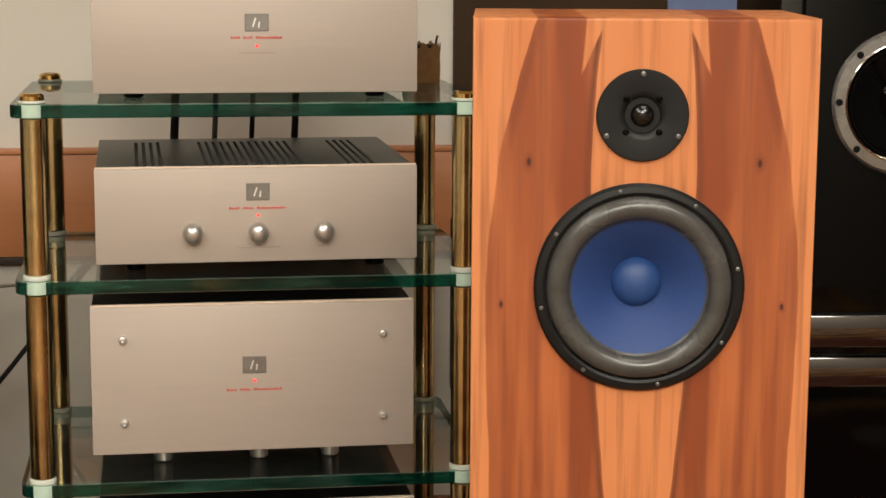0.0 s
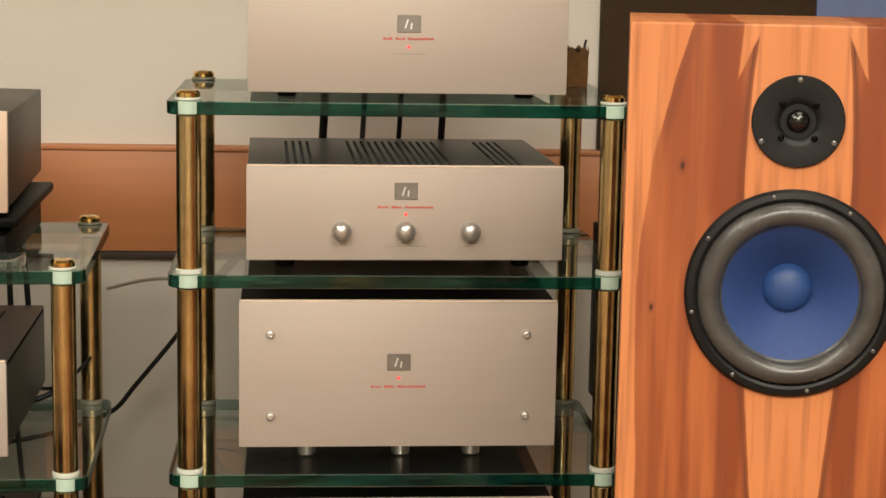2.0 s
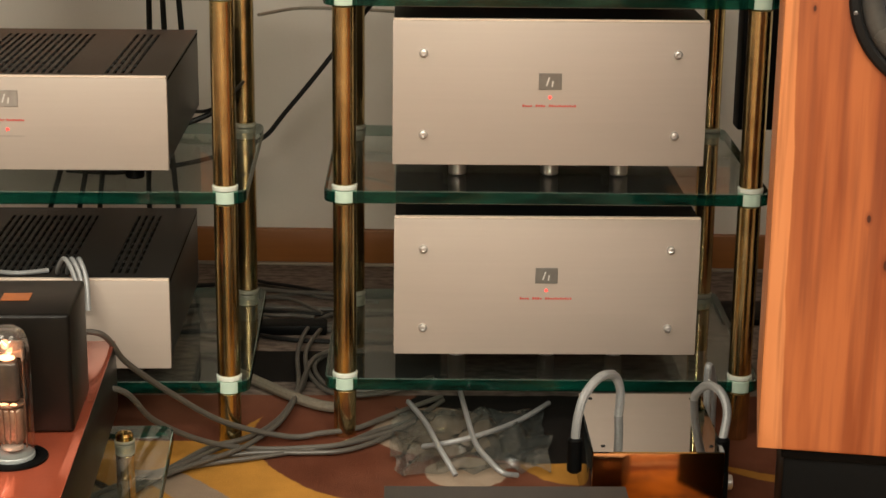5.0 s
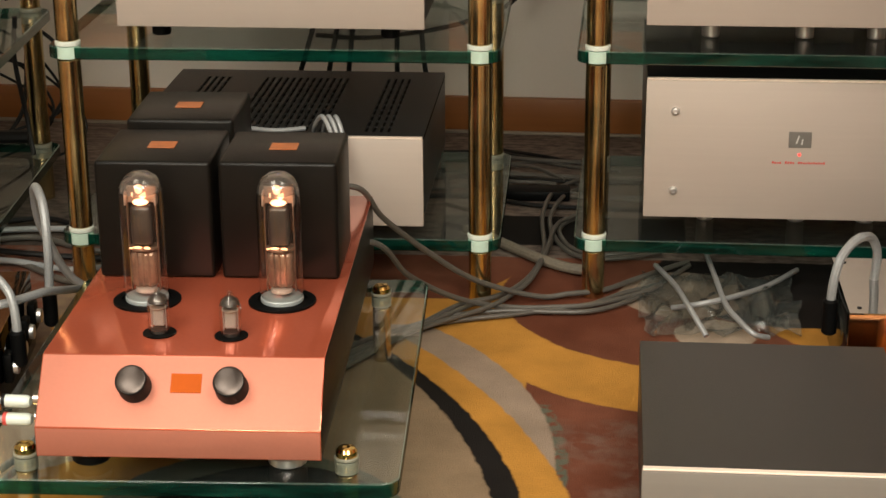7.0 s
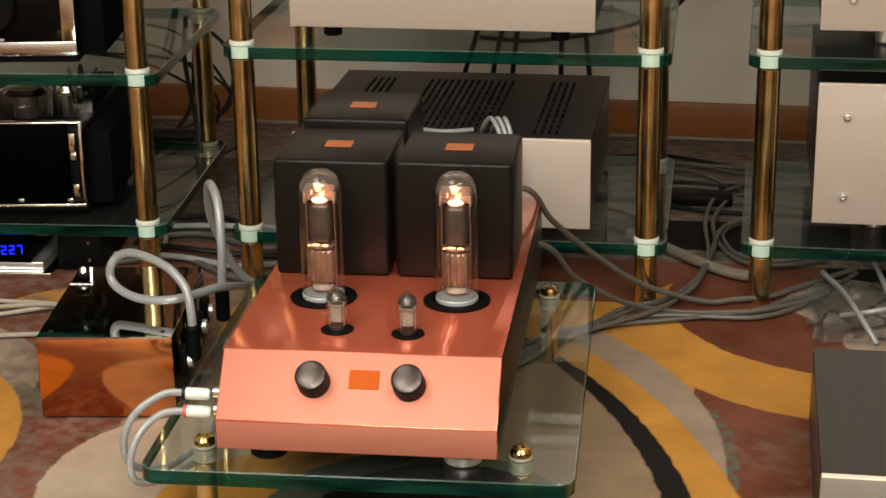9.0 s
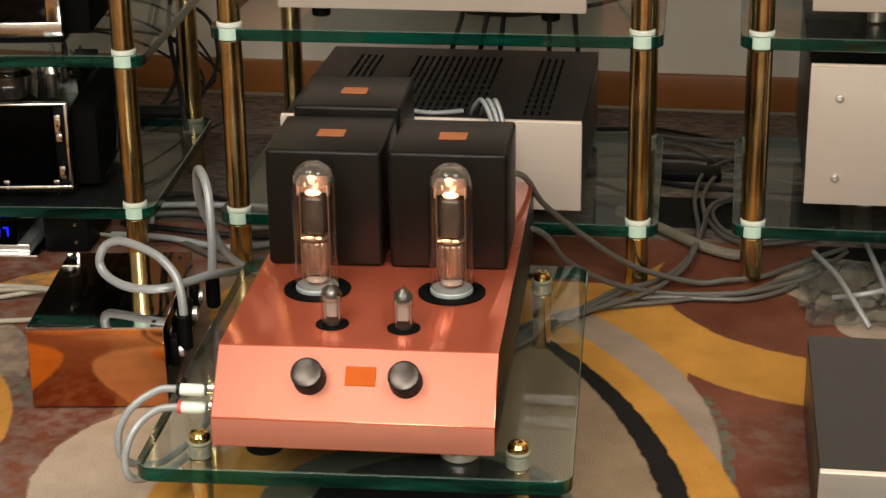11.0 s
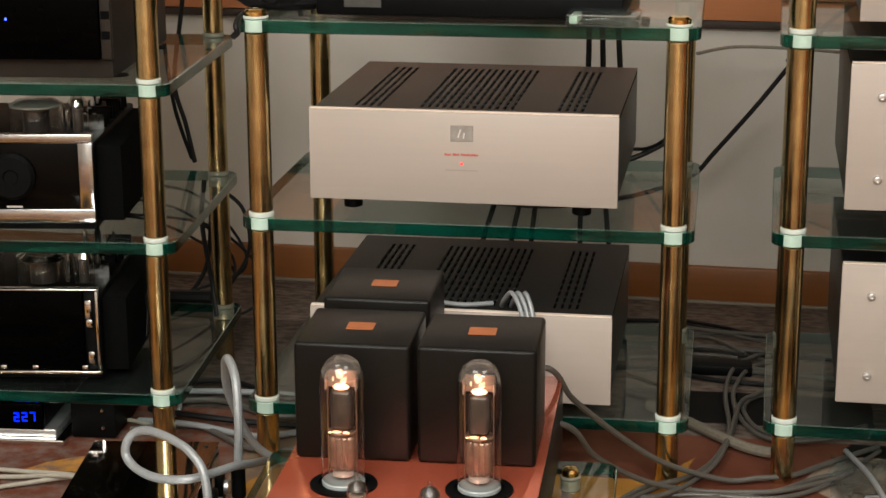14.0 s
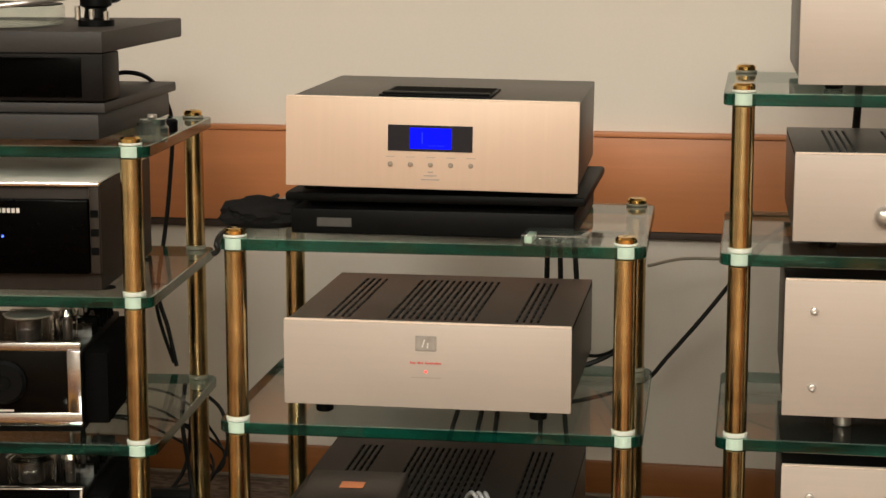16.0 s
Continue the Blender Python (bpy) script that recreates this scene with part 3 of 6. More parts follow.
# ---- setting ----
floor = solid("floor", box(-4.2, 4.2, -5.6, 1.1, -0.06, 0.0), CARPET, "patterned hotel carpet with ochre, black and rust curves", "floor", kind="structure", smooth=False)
WALL_TURN = pose(-0.35, 0.862, 0, 0, 0, -2.0)
solid("wall_north", box(-4.0, 4.6, 0.012, 0.20, 0, 2.7), WALL, "plain cream painted wall", "wall", WALL_TURN, "structure", False)
trim = solid("trim", box(-3.6, 4.4, -0.010, 0.012, 0.553, 0.7415, 0.003), RAIL, "broad orange wooden chair rail on the wall", "trim", WALL_TURN, "structure")
part("ledge", box(-3.6, 4.4, -0.014, 0.012, 0.742, 0.752, 0.002), RAIL, trim)
part("lower_moulding", box(-3.6, 4.4, -0.006, 0.012, 0.537, 0.5525, 0.002), SHADOWGAP, trim, "dark lower moulding")
baseboard = solid("baseboard", box(-3.6, 4.4, -0.006, 0.012, 0.0, 0.071, 0.003), BASE, "orange-brown wooden baseboard", "baseboard", WALL_TURN, "structure")
part("carpet_edge", box(-3.6, 4.4, -0.016, -0.0065, 0.0, 0.006, 0.002), BUTTON, baseboard, "dull strip at the carpet's edge")
# unseen walls added to close the room; their tone sets the bounced light
solid("wall_south", box(-4.2, 4.2, -5.6, -5.45, 0, 2.7), ROOM, "plain unseen wall toned for bounce light", "wall", kind="structure", smooth=False)
solid("wall_west", box(-4.2, -4.05, -5.44, 1.0, 0, 2.7), ROOM, "plain unseen wall toned for bounce light", "wall", kind="structure", smooth=False)
solid("wall_east", box(4.05, 4.2, -5.44, 0.6, 0, 2.7), ROOM, "plain unseen wall toned for bounce light", "wall", kind="structure", smooth=False)
solid("ceiling", box(-4.2, 4.2, -5.6, 1.3, 2.705, 2.8), CEILING, "plain white ceiling", "ceiling", kind="structure", smooth=False)


# ---- glass racks ----
def glass_rack(name, label, m, width, depth, shelves, over=0.03, thick=0.019, radius=0.017, sunk=None, front=0.013):
    """Brass posts through glass shelves; the origin lies on the floor midway between the two front posts."""
    rack = thing(name, label, "rack", m)
    corners = [(-width / 2, 0), (width / 2, 0), (-width / 2, depth), (width / 2, depth)]
    levels = sorted(shelves)
    sunk = sunk or thick
    for z in levels:
        part("shelf", rounded_slab(-width / 2 - over, width / 2 + over, -front, depth + over, z - thick, z, 0.022), GLASS, rack, "clear glass shelf with a green edge", extra=(GLASS_EDGE, EDGE_LINE))
    for x, y in corners:
        low = 0.0
        # rear posts and the low stand get the dimmed olive tone
        ring, tone = (WHITE, SLEEVE) if y == 0 and front < 0.05 else (SLEEVE_OLIVE, SLEEVE_OLIVE)
        for z in levels:
            part("post", rod(radius, low + (0.0080 if low else 0.0), z - sunk - 0.001, (x, y), 28), BRASS, rack, "polished brass tube")
            part("sleeve", rod(radius + 0.001, z - sunk + 0.0006, z - 0.0006, (x, y), 28, 0.0008), tone, rack, "pale sleeve through the glass")
            if z != levels[-1]:
                part("collar", rod(radius + 0.0016, z + 0.0005, z + 0.0076, (x, y), 28, 0.0010), ring, rack, "nylon collar")
            low = z
        part("washer", rod(radius + 0.0015, low + 0.0005, low + 0.0045, (x, y), 28, 0.001), ring, rack, "nylon washer")
        part("cap", lathe([(0, low + 0.0048), (radius * 0.97, low + 0.0048), (radius * 0.97, low + 0.0105), (radius * 0.77, low + 0.0140), (radius * 0.35, low + 0.0150), (0, low + 0.0130)], 28, at=(x, y, 0)), GOLD, rack, "gold-plated screw cap")
    return rack


glass_rack("glass_rack", "tall four-tier glass rack with polished brass posts", pose(-0.0075, -0.036, 0, 0, 0, -0.6), 0.589, 0.405, (0.094, 0.381, 0.667, 0.908))
glass_rack("glass_rack", "three-tier glass rack with polished brass posts", pose(-0.7715, -0.076, 0, 0, 0, 0.9), 0.602, 0.420, (0.102, 0.388, 0.679))
half = 0.607 / 2
glass_rack("glass_rack", "four-tier glass rack of black valve equipment", pose(-1.245 - half * math.cos(radians(4)), -0.055 - half * math.sin(radians(4)), 0, 0, 0, 4.0), 0.607, 0.445, (0.094, 0.335, 0.576, 0.815))
glass_rack("low_glass_stand", "low glass amplifier stand on short brass feet", pose(-0.747, -0.828, 0, 0, 0, 2.6), 0.361, 0.515, (0.096,), over=0.062, radius=0.0125, sunk=0.016, front=0.062)


# ---- silver components ----
def knob(parent, x, y, z, r, length, material, name="knob", label=""):
    k = part(name, lathe([(0, 0), (r * 0.96, 0), (r, 0.002), (r, length * 0.52), (r * 0.95, length * 0.70), (r * 0.80, length * 0.86), (r * 0.55, length * 0.96), (r * 0.28, length), (0, length * 1.01)], 36, "y", (x, y, z)), material, parent, label)
    return k


def top_cover(w, d, z, groups, pitch=0.0112, slot=0.0052, front=0.036, back=0.050, y0=0.006):
    """A steel lid with real slots cut through it, in groups of (centre, count), each slot broken by cross bars."""
    xs, ys, open_x = [-w / 2], [y0, y0 + front], set()
    for centre, count in groups:
        start = centre - count * pitch / 2
        for k in range(count):
            xs += [start + k * pitch, start + k * pitch + slot]
            open_x.add(len(xs) - 2)
    xs.append(w / 2)
    for k in range(1, 10):
        y = y0 + front + (d - back - y0 - front) * k / 10
        ys += [y - 0.0010, y + 0.0010]
    ys += [d - back, d]
    bm = bmesh.new()
    top = [[bm.verts.new((x, y, z)) for y in ys] for x in xs]
    low = [[bm.verts.new((x, y, z - 0.003)) for y in ys] for x in xs]
    nx, ny = len(xs) - 1, len(ys) - 1

    def filled(a, b):
        return 0 <= a < nx and 0 <= b < ny and not (a in open_x and b % 2 == 1)

    for a in range(nx):
        for b in range(ny):
            if not filled(a, b):
                continue
            c = [(a, b), (a + 1, b), (a + 1, b + 1), (a, b + 1)]
            bm.faces.new([top[i][j] for i, j in c])
            bm.faces.new([low[i][j] for i, j in c[::-1]])
            for k, (da, db) in enumerate(((0, -1), (1, 0), (0, 1), (-1, 0))):
                if not filled(a + da, b + db):
                    (i, j), (p, q) = c[k], c[(k + 1) % 4]
                    bm.faces.new((top[p][q], top[i][j], low[i][j], low[p][q]))
    for v in [v for v in bm.verts if not v.link_faces]:
        bm.verts.remove(v)
    return bm


def component(label, m, h, w=0.45, d=0.42, vents=True, feet="black", foot=0.014, name="amplifier", lid=STEEL, body_w=None, panel=None):
    """A hi-fi unit: thick satin front panel, folded steel case with a slotted lid, feet, badge, lamp and print."""
    unit = thing(name, label, "amplifier", m)
    part("front_panel", box(-w / 2, w / 2, 0, 0.010, 0, h, 0.0012, 2), panel or ALU, unit, "satin champagne aluminium panel" if panel is None else "darker grey panel")
    part("panel_edge", box(-w / 2 + 0.001, w / 2 - 0.001, 0.0008, 0.0095, h + 0.0001, h + 0.0024, 0.0006, 1), ALU_EDGE, unit, "bevelled top edge in a lit tone")
    bw = body_w or w - 0.004
    part("case", box(-bw / 2, bw / 2, 0.0105, d, 0.006, h - 0.010, 0.002), STEEL, unit, "black steel case")
    part("lid", top_cover(bw, d, h - 0.002, ((-0.146, 4), (0.002, 13), (0.155, 4)) if vents else (), y0=0.0105), lid, unit, "black slotted lid" if vents else "plain black lid", smooth=False)
    # black sheet below the slots, in place of the shade inside the case
    part("slot_shade", box(-bw / 2, bw / 2, 0.012, d - 0.002, h - 0.0099, h - 0.0065, 0, 1), CAVITY, unit)
    if feet == "silver":
        for x in (-0.128, 0.010, 0.114):
            part("foot", rod(0.0135, -foot, 0.0055, (x, 0.095), 24, 0.002), SATIN, unit, "turned silver foot")
        for x in (-0.13, 0.13):
            part("foot", rod(0.0135, -foot, 0.0055, (x, d - 0.06), 24, 0.002), SATIN, unit, "turned silver foot")
    else:
        for x in (-w / 2 + 0.055, w / 2 - 0.055):
            for y in (0.045, d - 0.06):
                part("foot", rod(0.014, -foot, 0.0055, (x, y), 24, 0.002), MATT_BLACK, unit, "black rubber foot")
    return unit


def badge(unit, x, z, w=0.033, h=0.024, red=(0.075,), first=0.020, lamp_z=None, grey=0.0, face=None):
    plate = part("badge", box(x - w / 2, x + w / 2, -0.0014, -0.0001, z - h / 2, z + h / 2, 0.0004, 1), face or BADGE, unit, "small grey badge")
    mark = bmesh.new()
    for k in (-0.0035, 0.0035):
        bar = box(-0.0011, 0.0011, -0.0022, -0.0015, -0.0065, 0.0065 if k < 0 else 0.0020, 0, 1)
        bmesh.ops.transform(bar, matrix=Matrix.Translation((x + k, 0, z - 0.001 * (k > 0))) @ Matrix.Rotation(radians(18 if k < 0 else 8), 4, "Y"), verts=bar.verts[:])
        join(mark, bar)
    part("mark", mark, BADGE_MARK, plate, smooth=False)
    zz = z - h / 2 - first
    bars = bmesh.new()
    total = red[0]
    cursor = x - total / 2
    rnd = random.Random(int(total * 1000))
    for count in (4, 4, 11):
        for k in range(count):
            step = total / 21.5
            box(cursor, cursor + step * 0.72, -0.0008, -0.0001, zz, zz + (0.0034 if k == 0 else rnd.choice((0.0022, 0.0024, 0.0031))), 0, 1, bars)
            cursor += step
        cursor += step * 1.2
    part("print", bars, RED_PRINT, unit, "line of red print", smooth=False)
    lz = lamp_z if lamp_z is not None else zz - 0.012
    part("lamp", lathe([(0, 0), (0.0021, 0), (0.0021, 0.0008), (0.0012, 0.0016), (0, 0.0018)], 16, "y", (x, -0.0001, lz)), RED_LED, unit, "small red lamp")
    if grey:
        part("small_print", box(x - grey / 2, x + grey / 2, -0.0006, -0.0001, lz - 0.0105, lz - 0.009, 0, 1), GREY_PRINT, unit, smooth=False)


def screw_heads(unit, spots):
    for x, z in spots:
        part("screw", lathe([(0, 0), (0.0062, 0), (0.0062, 0.003), (0.005, 0.005), (0.0028, 0.0055), (0.0026, 0.0035), (0, 0.0035)], 20, "y", (x, -0.0001, z)), SATIN, unit, "bright socket screw")


# tall rack, top down
u = component("silver-fronted preamplifier with black slotted lid on glass", pose(0.003, 0.012, 0.917, 0, 0, 0.4), 0.1335, d=0.45, foot=0.0085, feet="black")
badge(u, 0.0, 0.0975, red=(0.072,), first=0.0105, lamp_z=0.065, grey=0.05)
u = component("silver-fronted line preamplifier with three round knobs", pose(0.0015, 0.0, 0.681, 0, 0, 0.6), 0.133, feet="black")
badge(u, 0.0, 0.099, red=(0.080,), first=0.0125, lamp_z=0.066)
for dx in (-0.091, 0.0, 0.092):
    knob(u, dx, -0.0002, 0.042, 0.0142, 0.021, KNOB_SILVER, label="turned silver knob")
    part("dial_print", box(dx - (0.03 if dx == 0 else 0.009), dx + (0.03 if dx == 0 else 0.009), -0.0007, -0.0001, 0.0195, 0.0212, 0, 1), GREY_PRINT, u, smooth=False)
u = component("silver-fronted mono power amplifier with four chrome screws", pose(-0.008, -0.036, 0.418), 0.209, vents=False, lid=MATT_BLACK, feet="silver", foot=0.036, name="power_amplifier")
badge(u, 0.0, 0.123, red=(0.078,), first=0.025, lamp_z=0.100)
screw_heads(u, [(x, z) for x in (-0.181, 0.181) for z in (0.045, 0.163)])
u = component("silver-fronted mono power amplifier above the floor", pose(-0.005, -0.030, 0.127), 0.209, vents=False, lid=MATT_BLACK, feet="silver", foot=0.032, name="power_amplifier")
badge(u, 0.0, 0.123, red=(0.078,), first=0.025, lamp_z=0.100)
screw_heads(u, [(x, z) for x in (-0.182, 0.182) for z in (0.042, 0.163)])

# middle rack
u = component("silver digital converter with slotted black lid", pose(-0.779, -0.050, 0.410, 0, 0, 0.0), 0.134, w=0.453, d=0.43, feet="black", foot=0.021)
badge(u, 0.0, 0.104, red=(0.050,), first=0.021, grey=0.048, face=BADGE_PALE)
# its lid takes the darkened copy, since the converter above shades it
u = component("silver-fronted amplifier with black slotted lid behind the valve amplifier", pose(-0.780, -0.070, 0.116, 0, 0, 0.3), 0.134, d=0.42, lid=STEEL_SHADED, feet="black", foot=0.013)


def disc_transport(m):
    h, w, d = 0.137, 0.45, 0.46
    unit = thing("disc_transport", "champagne disc transport with lit blue display", "disc player", m)
    part("front_panel", box(-w / 2, w / 2, 0, 0.012, 0, h, 0.0015), ALU_GOLD, unit, "satin champagne aluminium panel")
    part("panel_edge", box(-w / 2 + 0.001, w / 2 - 0.001, 0.001, 0.011, h + 0.0001, h + 0.0018, 0.0005, 1), ALU_EDGE, unit)
    part("case", box(-w / 2 + 0.001, w / 2 - 0.001, 0.0125, d, 0.004, h - 0.002, 0.002), LID_GREY, unit, "dark grey steel case")
    door = part("disc_door", box(-0.09, 0.085, 0.055, 0.21, h - 0.0015, h + 0.002, 0.001), MATT_BLACK, unit, "black sliding top door")
    part("door_handle", box(-0.085, 0.082, 0.057, 0.080, h + 0.0022, h + 0.006, 0.002), MATT_BLACK, door)
    part("slot", box(-0.083, 0.080, 0.090, 0.200, h + 0.0022, h + 0.0032, 0, 1), CAVITY, door)
    top = bmesh.new()
    for k in range(3):
        box(-0.02 + 0.018 * k, 0.0 + 0.018 * k, 0.22 + 0.012 * (k % 2), 0.222 + 0.012 * (k % 2), h - 0.0019, h - 0.0012, 0, 1, top)
    part("lid_print", top, GREY_PRINT, unit, smooth=False)
    screen = part("display_window", box(-0.066, 0.064, -0.001, -0.0001, 0.058, 0.098, 0.0004, 1), DISPLAY, unit, "black display window")
    part("lit_area", box(-0.032, 0.032, -0.0016, -0.0011, 0.062, 0.094, 0, 1), BLUE_LIT, screen, "lit blue screen", smooth=False)
    figures = bmesh.new()
    for x, wide, z0, z1 in ((-0.014, 0.0020, 0.070, 0.087), (-0.004, 0.012, 0.0665, 0.0675), (0.010, 0.010, 0.0665, 0.0675)):
        box(x, x + wide, -0.0022, -0.0017, z0, z1, 0, 1, figures)
    part("figures", figures, BLUE_INK, screen, smooth=False)
    for k in range(5):
        x = -0.062 + 0.031 * k
        part("button", lathe([(0, 0), (0.0038, 0), (0.0038, 0.002), (0.0026, 0.003), (0, 0.003)], 18, "y", (x, -0.0001, 0.038)), BUTTON, unit, "small grey button")
        part("button_print", box(x - 0.007, x + 0.007, -0.0006, -0.0001, 0.0485, 0.0497, 0, 1), GREY_PRINT, unit, smooth=False)
    logo = bmesh.new()
    for z, half_w in ((0.0255, 0.004), (0.020, 0.010), (0.014, 0.014)):
        box(-half_w, half_w, -0.0006, -0.0001, z, z + 0.0022, 0, 1, logo)
    part("print", logo, GREY_PRINT, unit, smooth=False)
    for x in (-0.19, 0.19):
        for y in (0.05, d - 0.05):
            part("foot", rod(0.016, -0.0115 + (0.0027 if x > 0 else -0.0027) + 0.0034, 0.0035, (x, y), 20), MATT_BLACK, unit)
    return unit


disc_transport(pose(-0.771, -0.055, 0.7555, 0, 0.8, 1.5))
base = thing("isolation_platform", "black two-layer isolation platform under the disc transport", "platform", pose(-0.773, -0.030, 0.6795, 0, 0, 0.0))
part("lower_tray", box(-0.222, 0.222, -0.005, 0.37, 0.0, 0.040, 0.004), MATT_BLACK, base)
part("upper_plate", box(-0.232, 0.238, 0.0, 0.40, 0.050, 0.0645, 0.004), MATT_BLACK, base)
part("name_plate", box(-0.18, -0.125, -0.0065, -0.0052, 0.012, 0.026, 0.0005, 1), FLANGE, base)
for x in (-0.18, 0.18):
    for y in (0.04, 0.33):
        part("spacer", rod(0.02, 0.0402, 0.0498, (x, y), 20), CAVITY, base)


# ---- valve amplifier on the low stand ----
def valve_amplifier(m):
    """Origin: on the glass at the middle of the front lip; the front looks towards -y."""
    amp = thing("valve_amplifier", "copper-coloured valve amplifier with glowing tubes and black transformer covers", "amplifier", m)
    w, z0, lip, top, slope, depth = 0.314, 0.0185, 0.053, 0.117, 0.056, 0.64
    bm = bmesh.new()
    prof = [(0.0, z0), (0.0, lip), (slope, top), (depth, top), (depth, z0)]
    left = [bm.verts.new((-w / 2, y, z)) for y, z in prof]
    right = [bm.verts.new((w / 2, y, z)) for y, z in prof]
    n = len(prof)
    for k in range(n):
        f = bm.faces.new((left[k], left[(k + 1) % n], right[(k + 1) % n], right[k]))
        f.material_index = {0: 1, 1: 1, 2: 0}.get(k, 2)
    for side in (left[::-1], right):
        bm.faces.new(side).material_index = 2
    bmesh.ops.recalc_face_normals(bm, faces=bm.faces[:])
    bmesh.ops.bevel(bm, geom=bm.edges[:], offset=0.0012, segments=2, affect="EDGES", profile=0.5)
    part("chassis", bm, COPPER, amp, "copper-painted folded chassis with dark sides", extra=(COPPER_FRONT, TRANSFORMER))
    ang = math.atan2(slope, top - lip)
    tilt = Matrix.Rotation(-ang, 4, "X")

    def on_slope(x, s):
        return Vector((x, slope * s, lip + (top - lip) * s))

    for x in (-0.050, 0.057):
        spot = on_slope(x, 0.56)
        k = part("knob", lathe([(0, 0.0008), (0.0185, 0.0008), (0.0185, 0.003), (0.0178, 0.0042), (0.0178, 0.024), (0.0165, 0.0260), (0, 0.0262)], 40, "y", spot, turn=tilt), BASKET, amp, "dark turned metal knob")
        part("knob_cap", lathe([(0, 0.0263), (0.0160, 0.0263), (0.0160, 0.0275), (0.0140, 0.0282), (0.0070, 0.0288), (0, 0.0292)], 40, "y", spot, turn=tilt), KNOB_FACE, k, "brushed dark grey face")
    spot = on_slope(0.006, 0.62)
    plate = box(-0.017, 0.017, -0.0012, -0.0002, -0.011, 0.011, 0.0003, 1)
    bmesh.ops.transform(plate, matrix=Matrix.Translation(spot) @ tilt, verts=plate.verts[:])
    part("name_plate", plate, NAME_TAG, amp, "plain orange name plate")
    for x0, x1, y0, y1, tall in ((-0.148, -0.006, 0.300, 0.446, 0.149), (0.003, 0.147, 0.300, 0.440, 0.149), (-0.143, -0.004, 0.465, 0.612, 0.156)):
        cover = part("transformer_cover", box(x0, x1, y0, y1, top + 0.0005, top + tall, 0.005, 3), TRANSFORMER, amp, "black crackle transformer cover")
        cx, cy = (x0 + x1) / 2, (y0 + y1) / 2
        part("tag", box(cx - 0.017, cx + 0.017, cy - 0.016, cy + 0.012, top + tall + 0.0002, top + tall + 0.0012, 0.0003, 1), TAG, cover, "small copper tag")

    def big_tube(x, y):
        part("socket_ring", lathe([(0, 0), (0.040, 0), (0.040, 0.0025), (0.036, 0.0035), (0.030, 0.0035), (0.030, 0.001), (0, 0.001)], 40, at=(x, y, top + 0.0004)), MATT_BLACK, amp, "black socket ring")
        tube = part("vacuum_tube", lathe([(0.0244, 0.0086), (0.0260, 0.013), (0.0262, 0.030), (0.0262, 0.132), (0.0246, 0.144), (0.0195, 0.154), (0.0108, 0.1595), (0, 0.161)], 40, at=(x, y, top)), TUBE_GLASS, amp, "clear glass power tube glowing inside")
        part("tube_base", lathe([(0, 0.0020), (0.0246, 0.0020), (0.0254, 0.0030), (0.0254, 0.0068), (0.0244, 0.0078), (0, 0.0084)], 36, at=(x, y, top)), WHITE_RING, tube, "pale metal tube base")
        part("anode", box(x - 0.0130, x + 0.0130, y - 0.010, y + 0.010, top + 0.071, top + 0.121, 0.006, 3), PLATE, tube, "dark grey anode plate")
        for s in (-1, 1):
            part("support", box(x + s * 0.0168 - 0.0006, x + s * 0.0168 + 0.0006, y - 0.003, y + 0.003, top + 0.0140, top + 0.1210, 0.0004, 1), PINK_PLATE, tube, "pale support strip")
        part("stem", lathe([(0, 0.0137), (0.013, 0.0139), (0.0125, 0.018), (0.008, 0.0198), (0, 0.0200)], 20, at=(x, y, top)), MICA, tube, "pale stem")
        part("lower_plate", box(x - 0.0158, x + 0.0158, y - 0.011, y + 0.011, top + 0.0205, top + 0.0660, 0.007, 3), PINK_PLATE, tube, "brownish lower plate")
        for s in (-0.0070, 0.0, 0.0070):
            part("plate_rib", box(x + s - 0.0012, x + s + 0.0012, y - 0.0122, y - 0.0112, top + 0.022, top + 0.065, 0.0003, 1), PINK_PLATE, tube, smooth=False)
        part("spacer", rod(0.0168, top + 0.0665, top + 0.0700, (x, y), 28, 0.0008), PINK_PLATE, tube, "spacer plate")
        part("getter", lathe([(0.0252, 0.138), (0.0238, 0.1440), (0.0188, 0.1530), (0.0104, 0.1580), (0, 0.1596)], 32, at=(x, y, top)), GETTER, tube, "silvery getter film")
        cup = bmesh.new()
        box(x - 0.0180, x + 0.0180, y + 0.004, y + 0.006, top + 0.1212, top + 0.1420, 0.0008, 1, cup)
        box(x - 0.0190, x - 0.0165, y - 0.009, y + 0.0035, top + 0.1212, top + 0.1390, 0.0008, 1, cup)
        box(x + 0.0165, x + 0.0190, y - 0.009, y + 0.0035, top + 0.1212, top + 0.1390, 0.0008, 1, cup)
        part("getter_cup", cup, PALE_PLATE, tube, "bright metal cup round the glow")
        glow = bmesh.new()
        lathe([(0, -0.0095), (0.0030, -0.0070), (0.0042, -0.0020), (0.0038, 0.0030), (0.0026, 0.0075), (0, 0.0100)], 14, axis="x", at=(x + 0.0005, y - 0.0085, top + 0.1258), bm=glow)
        lathe([(0, -0.0060), (0.0036, -0.0040), (0.0050, 0.0010), (0.0030, 0.0050), (0, 0.0062)], 14, at=(x - 0.0005, y - 0.0085, top + 0.1415), bm=glow)
        # added glowing body that stands for the haze of light in the cup
        lathe([(0, -0.0040), (0.0030, -0.0020), (0.0038, 0.0010), (0, 0.0040)], 12, axis="x", at=(x + 0.0035, y - 0.0080, top + 0.1330), bm=glow)
